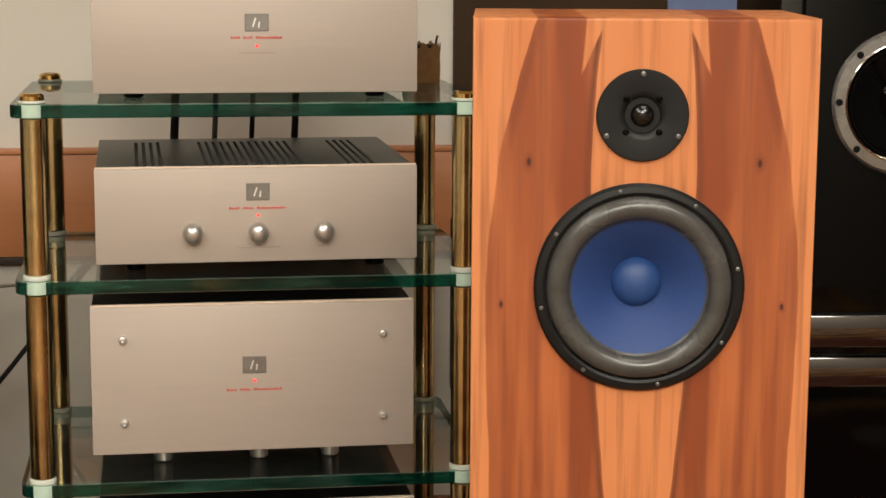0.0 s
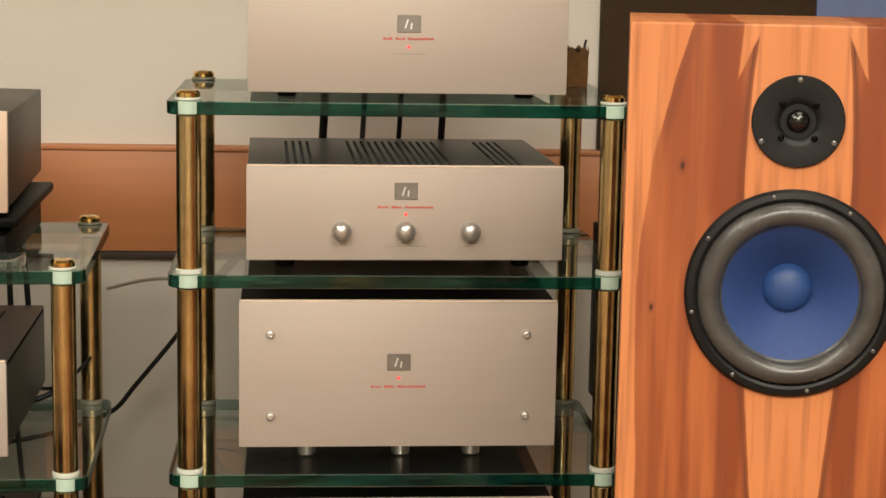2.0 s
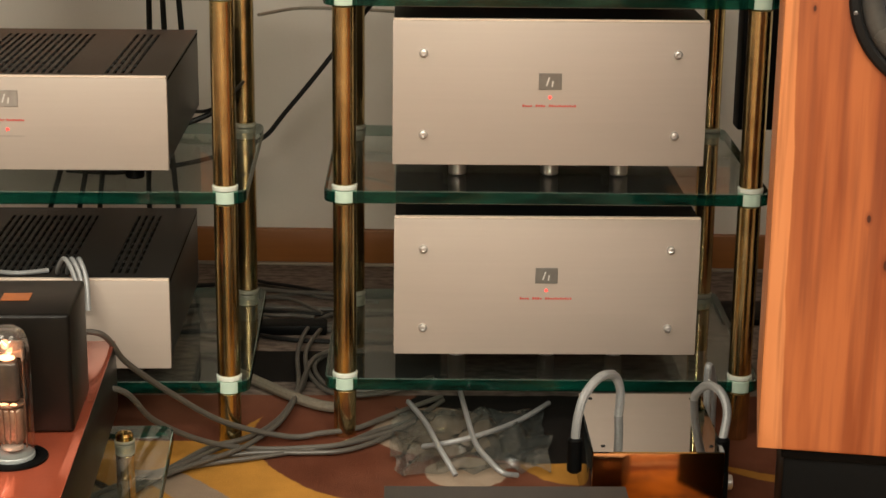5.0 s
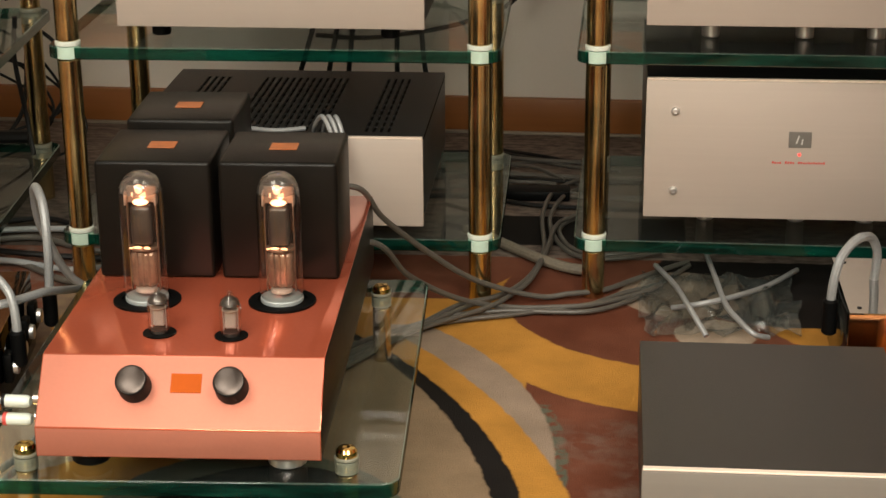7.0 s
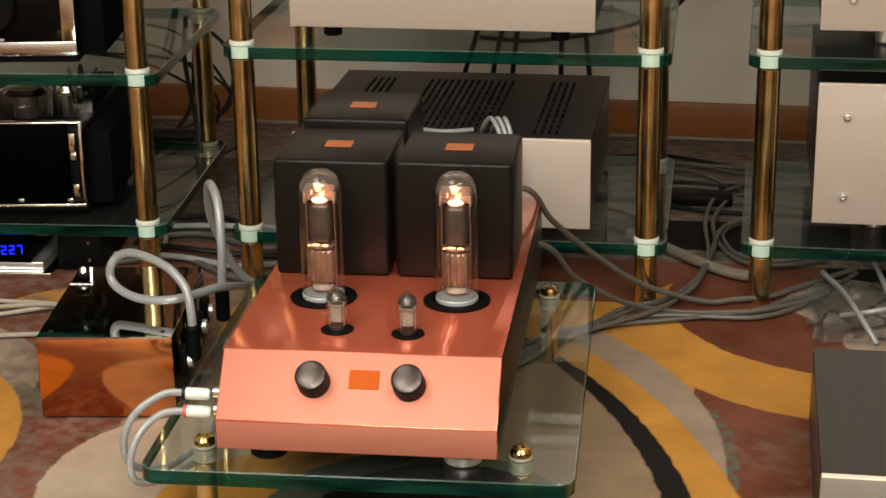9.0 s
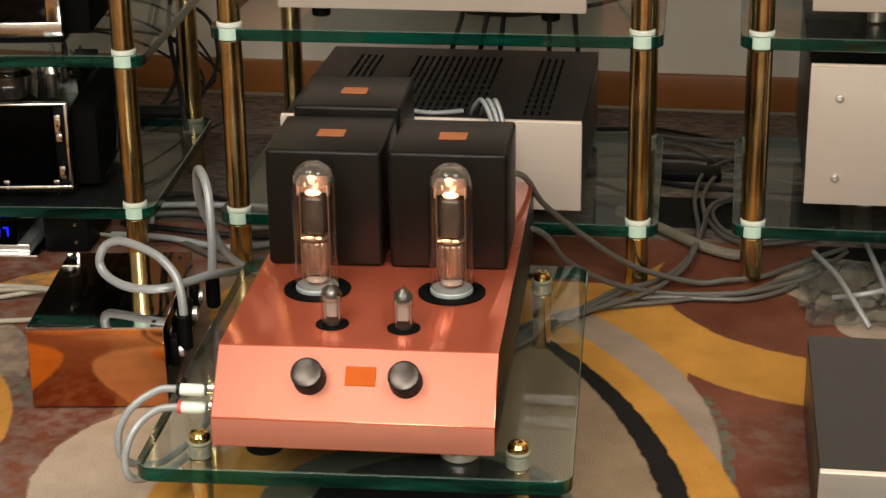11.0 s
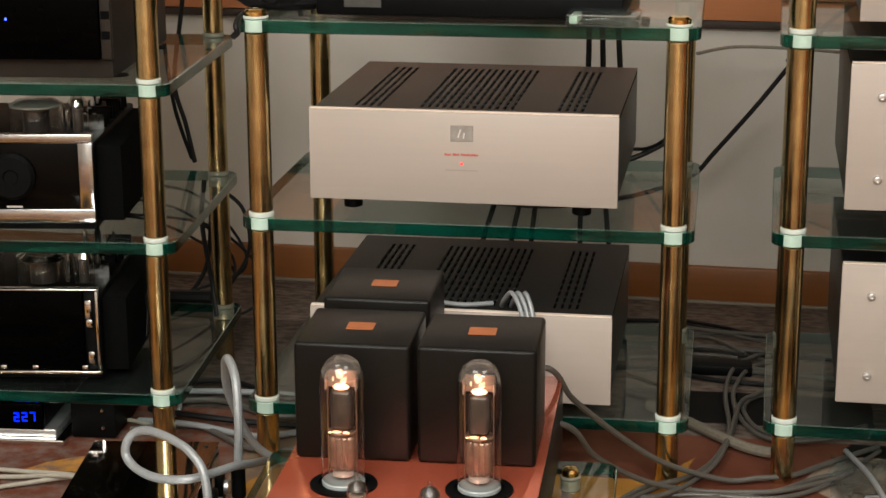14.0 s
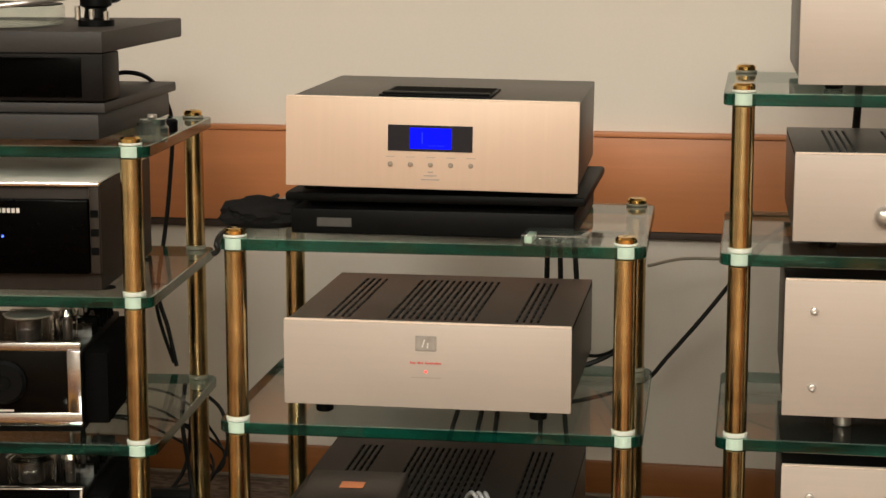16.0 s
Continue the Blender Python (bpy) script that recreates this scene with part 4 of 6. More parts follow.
        for gx, gz in ((-0.009, 0.1345), (0.006, 0.1350)):
            lathe([(0, -0.0030), (0.0011, -0.0020), (0.0011, 0.0020), (0, 0.0030)], 8, at=(x + gx, y - 0.0065, top + gz), bm=glow)
        part("filament", glow, FILAMENT, tube, "glowing orange filament, enlarged to give the cup's haze")
        low = bmesh.new()
        for gx, gz, long, r in ((-0.0050, 0.0712, 0.0062, 0.0017), (0.0062, 0.0702, 0.0044, 0.0023), (-0.0128, 0.0704, 0.0022, 0.0013)):
            lathe([(0, -long), (r * 0.7, -long * 0.6), (r, long * 0.1), (r * 0.6, long * 0.7), (0, long)], 12, axis="x", at=(x + gx, y - 0.0125, top + gz), bm=low)
        part("cathode_glow", low, FILAMENT_LOW, tube, "warm glow lower down")

    big_tube(-0.074, 0.222)
    big_tube(0.087, 0.224)

    def small_tube(x, y):
        part("small_socket", lathe([(0, 0), (0.019, 0), (0.019, 0.0012), (0, 0.0012)], 30, at=(x, y, top + 0.0004)), MATT_BLACK, amp, "black socket hole")
        tube = part("small_tube", lathe([(0.0115, 0.002), (0.0122, 0.006), (0.0122, 0.038), (0.0100, 0.0445), (0.0042, 0.0490), (0.0026, 0.054), (0, 0.0555)], 24, at=(x, y, top)), TUBE_GLASS, amp, "small clear signal tube")
        part("anode", box(x - 0.0068, x + 0.0068, y - 0.004, y + 0.004, top + 0.010, top + 0.031, 0.0015, 1), BADGE_PALE, tube, "pale grey anode")
        for s in (-0.0082, 0.0082):
            part("support", rod(0.0009, top + 0.007, top + 0.035, (x + s, y), 8, 0.0002), SATIN, tube)
        part("mica", rod(0.0100, top + 0.0320, top + 0.0328, (x, y), 20, 0.0002), PALE_PLATE, tube)
        part("foot_ring", lathe([(0, 0.0018), (0.0092, 0.0018), (0.0092, 0.006), (0, 0.006)], 16, at=(x, y, top)), PLATE, tube)
        part("getter", lathe([(0.0112, 0.0385), (0.0092, 0.0440), (0.0038, 0.0480), (0, 0.0490)], 14, at=(x, y, top)), PLATE, tube, "dark getter flash")

    small_tube(-0.039, 0.120)
    small_tube(0.044, 0.114)
    for x, mat in ((-0.105, MATT_BLACK), (0.115, SATIN)):
        for y in (0.035, 0.58):
            foot = part("foot", lathe([(0, 0), (0.0195, 0), (0.0215, 0.002), (0.0215, 0.0105), (0.0205, 0.0118), (0, 0.0118)], 32, at=(x, y, 0)), mat if y < 0.1 else MATT_BLACK, amp, "round amplifier foot")
            part("foot_collar", lathe([(0, 0.0120), (0.0212, 0.0120), (0.0212, 0.0178), (0.0200, 0.0184), (0, 0.0184)], 32, at=(x, y, 0)), SATIN, foot, "satin collar")
    for z in (0.062, 0.040):
        part("phono_socket", lathe([(0, 0), (0.0065, 0), (0.0065, 0.008), (0.0045, 0.009), (0.0045, 0.014), (0, 0.014)], 18, "x", (-w / 2 - 0.0138, 0.055, z)), CHROME, amp, "chrome phono socket")
    return amp


AMP = pose(-0.744, -0.872, 0.0965, 0, 0, 2.0)
valve_amplifier(AMP)


for k, pts in enumerate(([(-0.950, -0.82, 0.154), (-0.975, -0.825, 0.154), (-1.005, -0.84, 0.135), (-1.018, -0.85, 0.105), (-1.012, -0.845, 0.072), (-0.985, -0.80, 0.050), (-0.965, -0.70, 0.045), (-0.98, -0.60, 0.03)], [(-0.950, -0.82, 0.132), (-0.978, -0.83, 0.131), (-0.999, -0.85, 0.114), (-1.008, -0.862, 0.083), (-1.000, -0.86, 0.058), (-0.975, -0.80, 0.042), (-0.955, -0.70, 0.038), (-0.97, -0.60, 0.02)])):
    lead = solid("audio_lead", tube_mesh(pts, 0.0045), CABLE_SILVER, "silver-grey audio lead with a pale plug", "cable")
    x, y, z = pts[0]
    part("plug", lathe([(0, 0), (0.0068, 0), (0.0072, 0.003), (0.0072, 0.026), (0.0050, 0.030), (0, 0.030)], 20, "x", (x - 0.002, y, z)), WHITE, lead, "pale plug")
    part("band", lathe([(0, 0), (0.0078, 0), (0.0078, 0.004), (0, 0.004)], 20, "x", (x - 0.004, y, z)), RED_PRINT if k else CABLE_BLACK, lead)


# ---- copper power supplies on the carpet ----
def power_supply(m, w=0.176, d=0.268, h=0.113, label="", lines=0):
    unit = thing("power_supply", label, "power supply", m)
    part("front_panel", box(-w / 2, w / 2, 0, 0.004, 0.003, h - 0.001, 0.0008), MIRROR_COPPER, unit, "polished copper front")
    part("case", box(-w / 2 + 0.001, w / 2 - 0.001, 0.0045, d, 0.003, h - 0.001, 0.0015), GLOSS_BLACK, unit, "polished black case")
    part("top_plate", box(-w / 2 + 0.0005, w / 2 - 0.0005, 0.0002, d, h - 0.0008, h + 0.0012, 0, 1), MIRROR_TOP, unit, "mirror-polished top plate")
    for k in range(lines):
        part("trim_line", box(-w / 2 + 0.002, w / 2 - 0.002, -0.0008, -0.0001, 0.010 + 0.008 * k, 0.0115 + 0.008 * k, 0, 1), MATT_BLACK, unit, smooth=False)
    for x in (-w / 2 + 0.015, w / 2 - 0.015):
        for y in (0.02, d - 0.02):
            part("foot", rod(0.008, 0.0, 0.0028, (x, y), 14, 0.0005), MATT_BLACK, unit)
            part("screw", rod(0.003, h + 0.0013, h + 0.0022, (x, y), 12, 0.0003), BASKET, unit)
    for k in range(4):
        x = w / 2 + 0.0005
        part("socket", box(x, x + 0.012, 0.03 + 0.06 * k, 0.055 + 0.06 * k, 0.045, 0.085, 0.003), MATT_BLACK, unit, "black connector")
        part("connector_ring", lathe([(0, 0), (0.010, 0), (0.010, 0.006), (0.007, 0.007), (0, 0.007)], 20, "x", (x + 0.0122, 0.0425 + 0.06 * k, 0.065)), SATIN, unit)
    return unit


power_supply(pose(-1.1375, -0.572, 0, 0, 0, 7.5), label="polished copper and black power supply on the carpet")
power_supply(pose(0.117, -0.405, 0, 0, 0, 0.0), w=0.172, d=0.215, h=0.124, lines=3, label="polished copper power supply below the tall rack")


def plug_lead(points, radius, label, plugs=((0, 0),)):
    lead = solid("power_lead", tube_mesh(points, radius), CABLE_SILVER, label, "cable")
    for k in plugs:
        p = points[k[0]]
        part("plug", rod(0.010, p[2] - 0.045, p[2] + 0.004, (p[0], p[1]), 18, 0.003), MATT_BLACK, lead, "black plug")
    return lead


plug_lead([(-1.036, -0.515, 0.110), (-1.037, -0.513, 0.128), (-1.041, -0.508, 0.149), (-1.049, -0.502, 0.165), (-1.069, -0.490, 0.180), (-1.093, -0.475, 0.186), (-1.118, -0.460, 0.188), (-1.139, -0.450, 0.187), (-1.157, -0.445, 0.179), (-1.165, -0.450, 0.167), (-1.166, -0.452, 0.152), (-1.156, -0.460, 0.142), (-1.137, -0.473, 0.137), (-1.115, -0.483, 0.135), (-1.090, -0.489, 0.136), (-1.067, -0.487, 0.138), (-1.052, -0.473, 0.138), (-1.037, -0.448, 0.136), (-1.025, -0.420, 0.132), (-1.017, -0.368, 0.115), (-1.024, -0.269, 0.080)], 0.0058, "thick silver lead looped over the power supply")
plug_lead([(-1.040, -0.36, 0.105), (-1.037, -0.36, 0.165), (-1.045, -0.34, 0.223), (-1.066, -0.30, 0.239), (-1.086, -0.25, 0.210), (-1.095, -0.20, 0.145), (-1.07, -0.15, 0.05), (-1.01, -0.11, 0.010), (-0.95, -0.06, 0.008)], 0.0062, "silver lead standing up from the power supply")
plug_lead([(0.011, -0.365, 0.125), (0.013, -0.365, 0.152), (0.019, -0.360, 0.178), (0.028, -0.350, 0.191), (0.040, -0.340, 0.201), (0.052, -0.330, 0.204), (0.066, -0.310, 0.196), (0.075, -0.300, 0.178), (0.078, -0.290, 0.155), (0.078, -0.270, 0.119), (0.073, -0.220, 0.056)], 0.0062, "silver lead arching over the power supply")
plug_lead([(0.206, -0.365, 0.126), (0.212, -0.355, 0.154), (0.211, -0.345, 0.172), (0.203, -0.330, 0.184), (0.194, -0.300, 0.179), (0.190, -0.260, 0.157), (0.191, -0.220, 0.132), (0.201, -0.160, 0.090), (0.210, -0.150, 0.052)], 0.0058, "silver lead beside the power supply")
plug_lead([(0.224, -0.15, 0.060), (0.220, -0.15, 0.121), (0.221, -0.15, 0.153), (0.234, -0.12, 0.115), (0.24, -0.09, 0.02)], 0.0055, "silver lead behind the power supply")


# small unit on the carpet, black lid and silver front
u = component("small black unit with silver front on the carpet", pose(-0.088, -0.869, 0.006), 0.111, w=0.306, d=0.375, vents=False, feet="black", foot=0.006, name="power_supply_unit", panel=PANEL_GREY)
badge(u, 0.0, 0.060, w=0.026, h=0.019, red=(0.05,), first=0.014)


# ---- loudspeakers ----
def screw_ring(parent, cx, cz, r, count, y, start=0.0, size=0.0035, material=SCREW_DARK):
    for k in range(count):
        a = radians(start + 360 * k / count)
        part("screw", lathe([(0, 0), (size, 0), (size * 0.9, 0.0014), (size * 0.35, 0.0018), (0, 0.0006)], 12, "y", (cx + r * math.cos(a), y, cz + r * math.sin(a))), material, parent)


def standmount(m):
    """Origin: middle of the front baffle's centre on the floor plan; the cabinet's centre height is 0 in its own frame."""
    sp = thing("loudspeaker", "orange yew-veneered loudspeaker with blue woofer on a black stand", "loudspeaker", m)
    w, h, d = 0.355, 0.796, 0.275
    tz, wz, dx = 0.299, 0.1195, -0.003
    bm = bmesh.new()
    r0 = 0.003
    split = 0.236

    def holed(x0, x1, z0, z1, cx, cz, r, steps=64):
        """A flat stretch of the baffle with a round opening."""
        inner, outer = [], []
        for k in range(steps):
            a = 2 * math.pi * (k + 0.5) / steps
            c, s = math.cos(a), math.sin(a)
            far = min((x1 - cx) / c if c > 0 else (x0 - cx) / c, (z1 - cz) / s if s > 0 else (z0 - cz) / s)
            inner.append(bm.verts.new((cx + r * c, 0, cz + r * s)))
            outer.append(bm.verts.new((cx + far * c, 0, cz + far * s)))
        back = [bm.verts.new((v.co.x, 0.05, v.co.z)) for v in inner]
        corners = [bm.verts.new((x, 0, z)) for x, z in ((x1, z1), (x0, z1), (x0, z0), (x1, z0))]
        for k in range(steps):
            n = (k + 1) % steps
            bm.faces.new((inner[k], outer[k], outer[n], inner[n]))
            bm.faces.new((inner[n], back[n], back[k], inner[k]))
            p, q = outer[k].co, outer[n].co
            if abs(p.x - q.x) > 1e-6 and abs(p.z - q.z) > 1e-6:
                nearest = min(corners, key=lambda v: (v.co - p).length + (v.co - q).length)
                bm.faces.new((outer[k], nearest, outer[n]))

    holed(-w / 2 + r0, w / 2 - r0, split, h / 2 - r0, dx, tz, 0.044)
    holed(-w / 2 + r0, w / 2 - r0, -h / 2 + r0, split, dx, wz, 0.092)
    rings = []
    for inset, y in ((r0, 0.0), (r0 * 0.3, r0 * 0.3), (0, r0), (0, d - r0), (r0, d)):
        rings.append([bm.verts.new((sx * (w / 2 - inset), y, sz * (h / 2 - inset))) for sx, sz in ((1, 1), (-1, 1), (-1, -1), (1, -1))])
    for a, b in zip(rings, rings[1:]):
        for k in range(4):
            bm.faces.new((a[k], a[(k + 1) % 4], b[(k + 1) % 4], b[k]))
    bm.faces.new(rings[-1])
    bmesh.ops.remove_doubles(bm, verts=bm.verts[:], dist=1e-5)
    bmesh.ops.recalc_face_normals(bm, faces=bm.faces[:])
    part("cabinet", bm, VENEER, sp, "book-matched yew veneer cabinet")
    part("inner_wall", box(-0.12, 0.12, 0.055, 0.06, 0.0, 0.36), CAVITY, sp)
    tw = part("tweeter", lathe([(0, 0), (0.0475, 0), (0.0475, 0.0035), (0.0465, 0.0045), (0.0260, 0.0042), (0.0215, 0.0034), (0.0185, 0.0010), (0.0165, -0.003), (0.0150, -0.007), (0, -0.007)], 48, "y", (-0.003, -0.0003, tz)), BASKET, sp, "black tweeter plate")
    part("dome", lathe([(0.0130, -0.0065), (0.0126, -0.001), (0.0105, 0.0035), (0.0060, 0.0064), (0, 0.0074)], 32, "y", (-0.003, -0.0003, tz)), DOME, tw, "soft black dome")
    screw_ring(tw, -0.003, tz, 0.0425, 3, -0.0046, 90, 0.003)
    for a in (45, 135, 225, 315):
        part("boss", lathe([(0, 0), (0.0036, 0), (0.0032, 0.0025), (0.0015, 0.0028), (0, 0.001)], 14, "y", (-0.003 + 0.024 * math.cos(radians(a)), -0.0046, tz + 0.024 * math.sin(radians(a)))), GLOSS_BLACK, tw)
    wo = part("woofer", lathe([(0.088, -0.002), (0.1095, -0.002), (0.1095, 0.004), (0.1065, 0.007), (0.1005, 0.008), (0.0975, 0.0065), (0.0965, 0.002), (0.088, 0.0005)], 64, "y", (-0.003, -0.0003, wz)), BASKET, sp, "black woofer frame")
    prof = [(0.0970, 0.0020)]
    for k in range(9):
        a = math.pi * k / 8
        prof.append((0.0845 + 0.0118 * math.cos(a), 0.003 + 0.0105 * math.sin(a)))
    prof.append((0.0705, 0.0010))
    part("surround", lathe(prof, 64, "y", (-0.003, -0.0003, wz)), RUBBER, wo, "grey rubber surround")
    cone = [(0.0712, 0.0008)] + [(0.0712 - 0.0462 * k / 6, 0.0008 - 0.036 * (k / 6) ** 1.15) for k in range(1, 7)]
    part("cone", lathe(cone, 64, "y", (-0.003, -0.0003, wz)), CONE, wo, "matt blue cone")
    part("dust_cap", lathe([(0.0262, -0.0345), (0.0250, -0.031), (0.0200, -0.0255), (0.0110, -0.0222), (0, -0.0210)], 40, "y", (-0.003, -0.0003, wz)), CAP_BLUE, wo, "blue dust cap")
    screw_ring(wo, -0.003, wz, 0.1035, 8, -0.0078, 12, 0.0024)
    return sp


standmount(pose(0.3565, -0.735, 0.6505, 0, 0, -10.5))
stand = thing("speaker_stand", "black steel loudspeaker stand", "stand", pose(0.3565, -0.735, 0, 0, 0, -10.5))
part("top_plate", box(-0.150, 0.150, 0.012, 0.26, 0.238, 0.2515, 0.002), MATT_BLACK, stand)
part("column", box(-0.147, 0.147, 0.02, 0.25, 0.0205, 0.2375, 0.004), MATT_BLACK, stand, "broad black column")
part("base_plate", box(-0.148, 0.148, 0.018, 0.26, 0.006, 0.020, 0.003), MATT_BLACK, stand)
for x in (-0.13, 0.13):
    for y in (0.035, 0.24):
        part("spike", lathe([(0, 0), (0.002, 0.0005), (0.006, 0.0058), (0, 0.0058)], 14, at=(x, y, 0)), SATIN, stand)


def black_tower(m):
    sp = thing("floorstanding_speaker", "glossy black floorstanding loudspeaker with silver-ringed driver", "loudspeaker", m)
    part("cabinet", box(-0.035, 0.34, 0, 0.40, 0.01, 1.18, 0.006, 3), GLOSS_BLACK, sp, "black lacquered cabinet")
    for z0, z1 in ((0.612, 0.655), (0.560, 0.600)):
        part("band", box(-0.033, 0.338, -0.012, -0.0004, z0, z1, 0.003), CHROME_DARK, sp, "polished dark metal band")
    ring = part("driver_ring", lathe([(0.0745, 0.0), (0.0925, 0.0), (0.0925, 0.004), (0.089, 0.008), (0.0765, 0.0085), (0.0745, 0.004)], 64, "y", (0.098, -0.0004, 0.928)), RING_GREY, sp, "grey metal driver ring")
    part("inner_ring", lathe([(0.0735, 0.0), (0.0764, 0.0), (0.0764, 0.0100), (0.0750, 0.0110), (0.0735, 0.0095)], 64, "y", (0.098, -0.0004, 0.928)), CHROME, ring, "bright thin trim ring")
    screw_ring(ring, 0.098, 0.928, 0.0840, 8, -0.0090, 0, 0.0046, MATT_BLACK)
    part("surround", lathe([(0.0733, 0.004), (0.071, 0.009), (0.068, 0.009), (0.066, 0.003)], 64, "y", (0.098, -0.0004, 0.928)), GLOSS_BLACK, sp)
    part("cone", lathe([(0.0665, 0.003), (0.03, -0.0002), (0.026, 0.003), (0.012, 0.008), (0, 0.009)], 48, "y", (0.098, -0.0006, 0.928)), GLOSS_BLACK, sp, "glossy black cone")
    part("plinth", box(-0.05, 0.36, -0.02, 0.42, 0.0, 0.0098, 0.002), MATT_BLACK, sp)
    return sp


CHROME_DARK = surface("polished_dark_metal", (0.10, 0.094, 0.092), 0.08, metallic=1.0, vary=0.05, bump=0, rough_vary=0.02)
black_tower(pose(0.70, -0.34, 0, 0, 0, -6.0))

# boards on the wall ledge behind the loudspeakers
board = thing("display_board", "dark brown display board with blue cloth panel leaning on the wall", "board", WALL_TURN @ pose(0, 0, 0.7525))
part("panel", box(0.765, 1.62, -0.013, 0.011, 0.0, 1.2, 0.002), DARK_BOARD, board, "dark brown panel")
part("cloth", box(1.165, 1.345, -0.022, -0.0135, 0.02, 1.2, 0.002), BLUE_BOARD, board, "blue cloth strip")
part("print_strip", box(1.346, 1.392, -0.020, -0.0135, 0.02, 1.2, 0.001), CREAM_BOARD, board, "cream strip")
slab = thing("standing_panel", "narrow black panel standing behind the tall rack", "panel", pose(0.405, 0.52, 0, 0, 0, 0))
part("panel", box(-0.038, 0.03, 0, 0.05, 0.35, 0.655, 0.003), MATT_BLACK, slab)
part("leg", box(-0.012, 0.012, 0.012, 0.035, 0.012, 0.3498, 0.002), MATT_BLACK, slab)
part("foot_plate", box(-0.05, 0.05, -0.03, 0.08, 0.0, 0.0118, 0.002), MATT_BLACK, slab)

# open paper bag on the rear of the tall rack's top shelf
bag = thing("paper_bag", "small open brown paper bag on the glass shelf", "bag", pose(0.272, 0.315, 0.9085, 0, 0, -2))
bm = bmesh.new()
outer = [(-0.020, -0.03), (0.032, -0.03), (0.032, 0.03), (-0.020, 0.03)]
n = 24
rings = []
for z, k in ((0.0, 1.0), (0.022, 1.02), (0.044, 1.0), (0.058, 1.03)):
    ring = []
    for q in range(n):
        s = q / n * 4
        a, b = outer[int(s) % 4], outer[(int(s) + 1) % 4]
        f = s - int(s)
        jag = (0.006 if q % 2 else -0.004) if z > 0.05 else 0.0
        ring.append(bm.verts.new(((a[0] + (b[0] - a[0]) * f) * k + 0.001 * math.sin(9 * q + 40 * z), (a[1] + (b[1] - a[1]) * f) * k, z + jag)))
    rings.append(ring)
for a, b in zip(rings, rings[1:]):
    for q in range(n):
        bm.faces.new((a[q], a[(q + 1) % n], b[(q + 1) % n], b[q]))
bm.faces.new(rings[0][::-1])
bmesh.ops.solidify(bm, geom=bm.faces[:], thickness=0.0012)
part("sack", bm, PAPER, bag, "crumpled brown paper")
part("lining", box(-0.018, 0.030, -0.027, 0.027, 0.048, 0.0580, 0.002), CLOTH, bag, "dark contents")
part("tie", tube_mesh([(0.026, -0.02, 0.055), (0.027, -0.02, 0.066), (0.029, -0.02, 0.074)], 0.0018), CABLE_BLACK, bag)


# ---- left rack: turntable, valve electronics ----
LR = pose(-1.245 - half * math.cos(radians(4)), -0.055 - half * math.sin(radians(4)), 0, 0, 0, 4.0)


def left(x, y, z, turn=0.0):
    """A pose on the left rack, measured from its front right post."""
    return LR @ pose(half + x, y, z, 0, 0, turn)


tt = thing("turntable", "black record player on a dark isolation base", "record player", left(-0.235, 0.04, 0.8155, -1.5))
part("base_plate", box(-0.20, 0.179, -0.01, 0.42, 0.004, 0.0440, 0.003), PLINTH, tt, "dark grey base")
part("shelf_plate", box(-0.20, 0.187, 0.0, 0.44, 0.0450, 0.062, 0.003), PLINTH, tt, "grey middle layer")
front = part("motor_housing", box(-0.25, 0.187, -0.005, 0.085, 0.0640, 0.1395, 0.003), SURROUND, tt, "dark brown housing")
part("window", box(-0.24, 0.152, -0.0075, -0.0052, 0.071, 0.134, 0.001), ACETATE, front, "glossy black window")
part("plinth", box(-0.25, 0.187, -0.004, 0.49, 0.1400, 0.174, 0.003), PLINTH, tt, "thick dark plinth")
part("platter", lathe([(0, 0.1745), (0.145, 0.1745), (0.150, 0.1780), (0.150, 0.2040), (0.147, 0.2070), (0, 0.2070)], 64, at=(-0.095, 0.20, 0)), ACRYLIC, tt, "clear acrylic platter")
part("record", lathe([(0, 0.2072), (0.147, 0.2072), (0.1475, 0.2085), (0.05, 0.2092), (0, 0.2092)], 64, at=(-0.095, 0.20, 0)), MATT_BLACK, tt, "black record")
arm = part("arm_base", lathe([(0, 0.1745), (0.030, 0.1745), (0.030, 0.1840), (0.020, 0.1880), (0.018, 0.2040), (0.026, 0.2080), (0.026, 0.2240), (0, 0.2260)], 32, at=(0.125, 0.17, 0)), MATT_BLACK, tt, "black tonearm base")
part("arm_tube", tube_mesh([(0.130, 0.24, 0.2240), (0.118, 0.12, 0.2260), (0.080, 0.0, 0.2200), (0.03, -0.03, 0.2140)], 0.0045), SATIN, arm, "slim silver arm")
part("counterweight", lathe([(0, 0), (0.014, 0), (0.015, 0.002), (0.015, 0.020), (0, 0.022)], 24, "y", (0.130, 0.262, 0.2240)), BASKET, arm)
for k in range(3):
    part("adjuster", rod(0.005, 0.1842, 0.200 + 0.004 * k, (0.148 - 0.024 * k, 0.150), 14, 0.001), CHROME, arm, "chrome adjuster")
for x in (-0.16, 0.14):
    for y in (0.03, 0.37):
        part("foot", rod(0.022, 0.0, 0.0039, (x, y), 20, 0.0006), MATT_BLACK, tt)
jar = thing("clear_weight", "small clear acrylic record weight on the glass", "weight", left(0.022, 0.055, 0.8155))
part("body", lathe([(0, 0), (0.024, 0), (0.026, 0.002), (0.026, 0.022), (0.022, 0.026), (0.022, 0.036), (0, 0.037)], 32), ACRYLIC, jar)
part("core", rod(0.008, 0.0375, 0.043, (0, 0), 16), SATIN, jar)
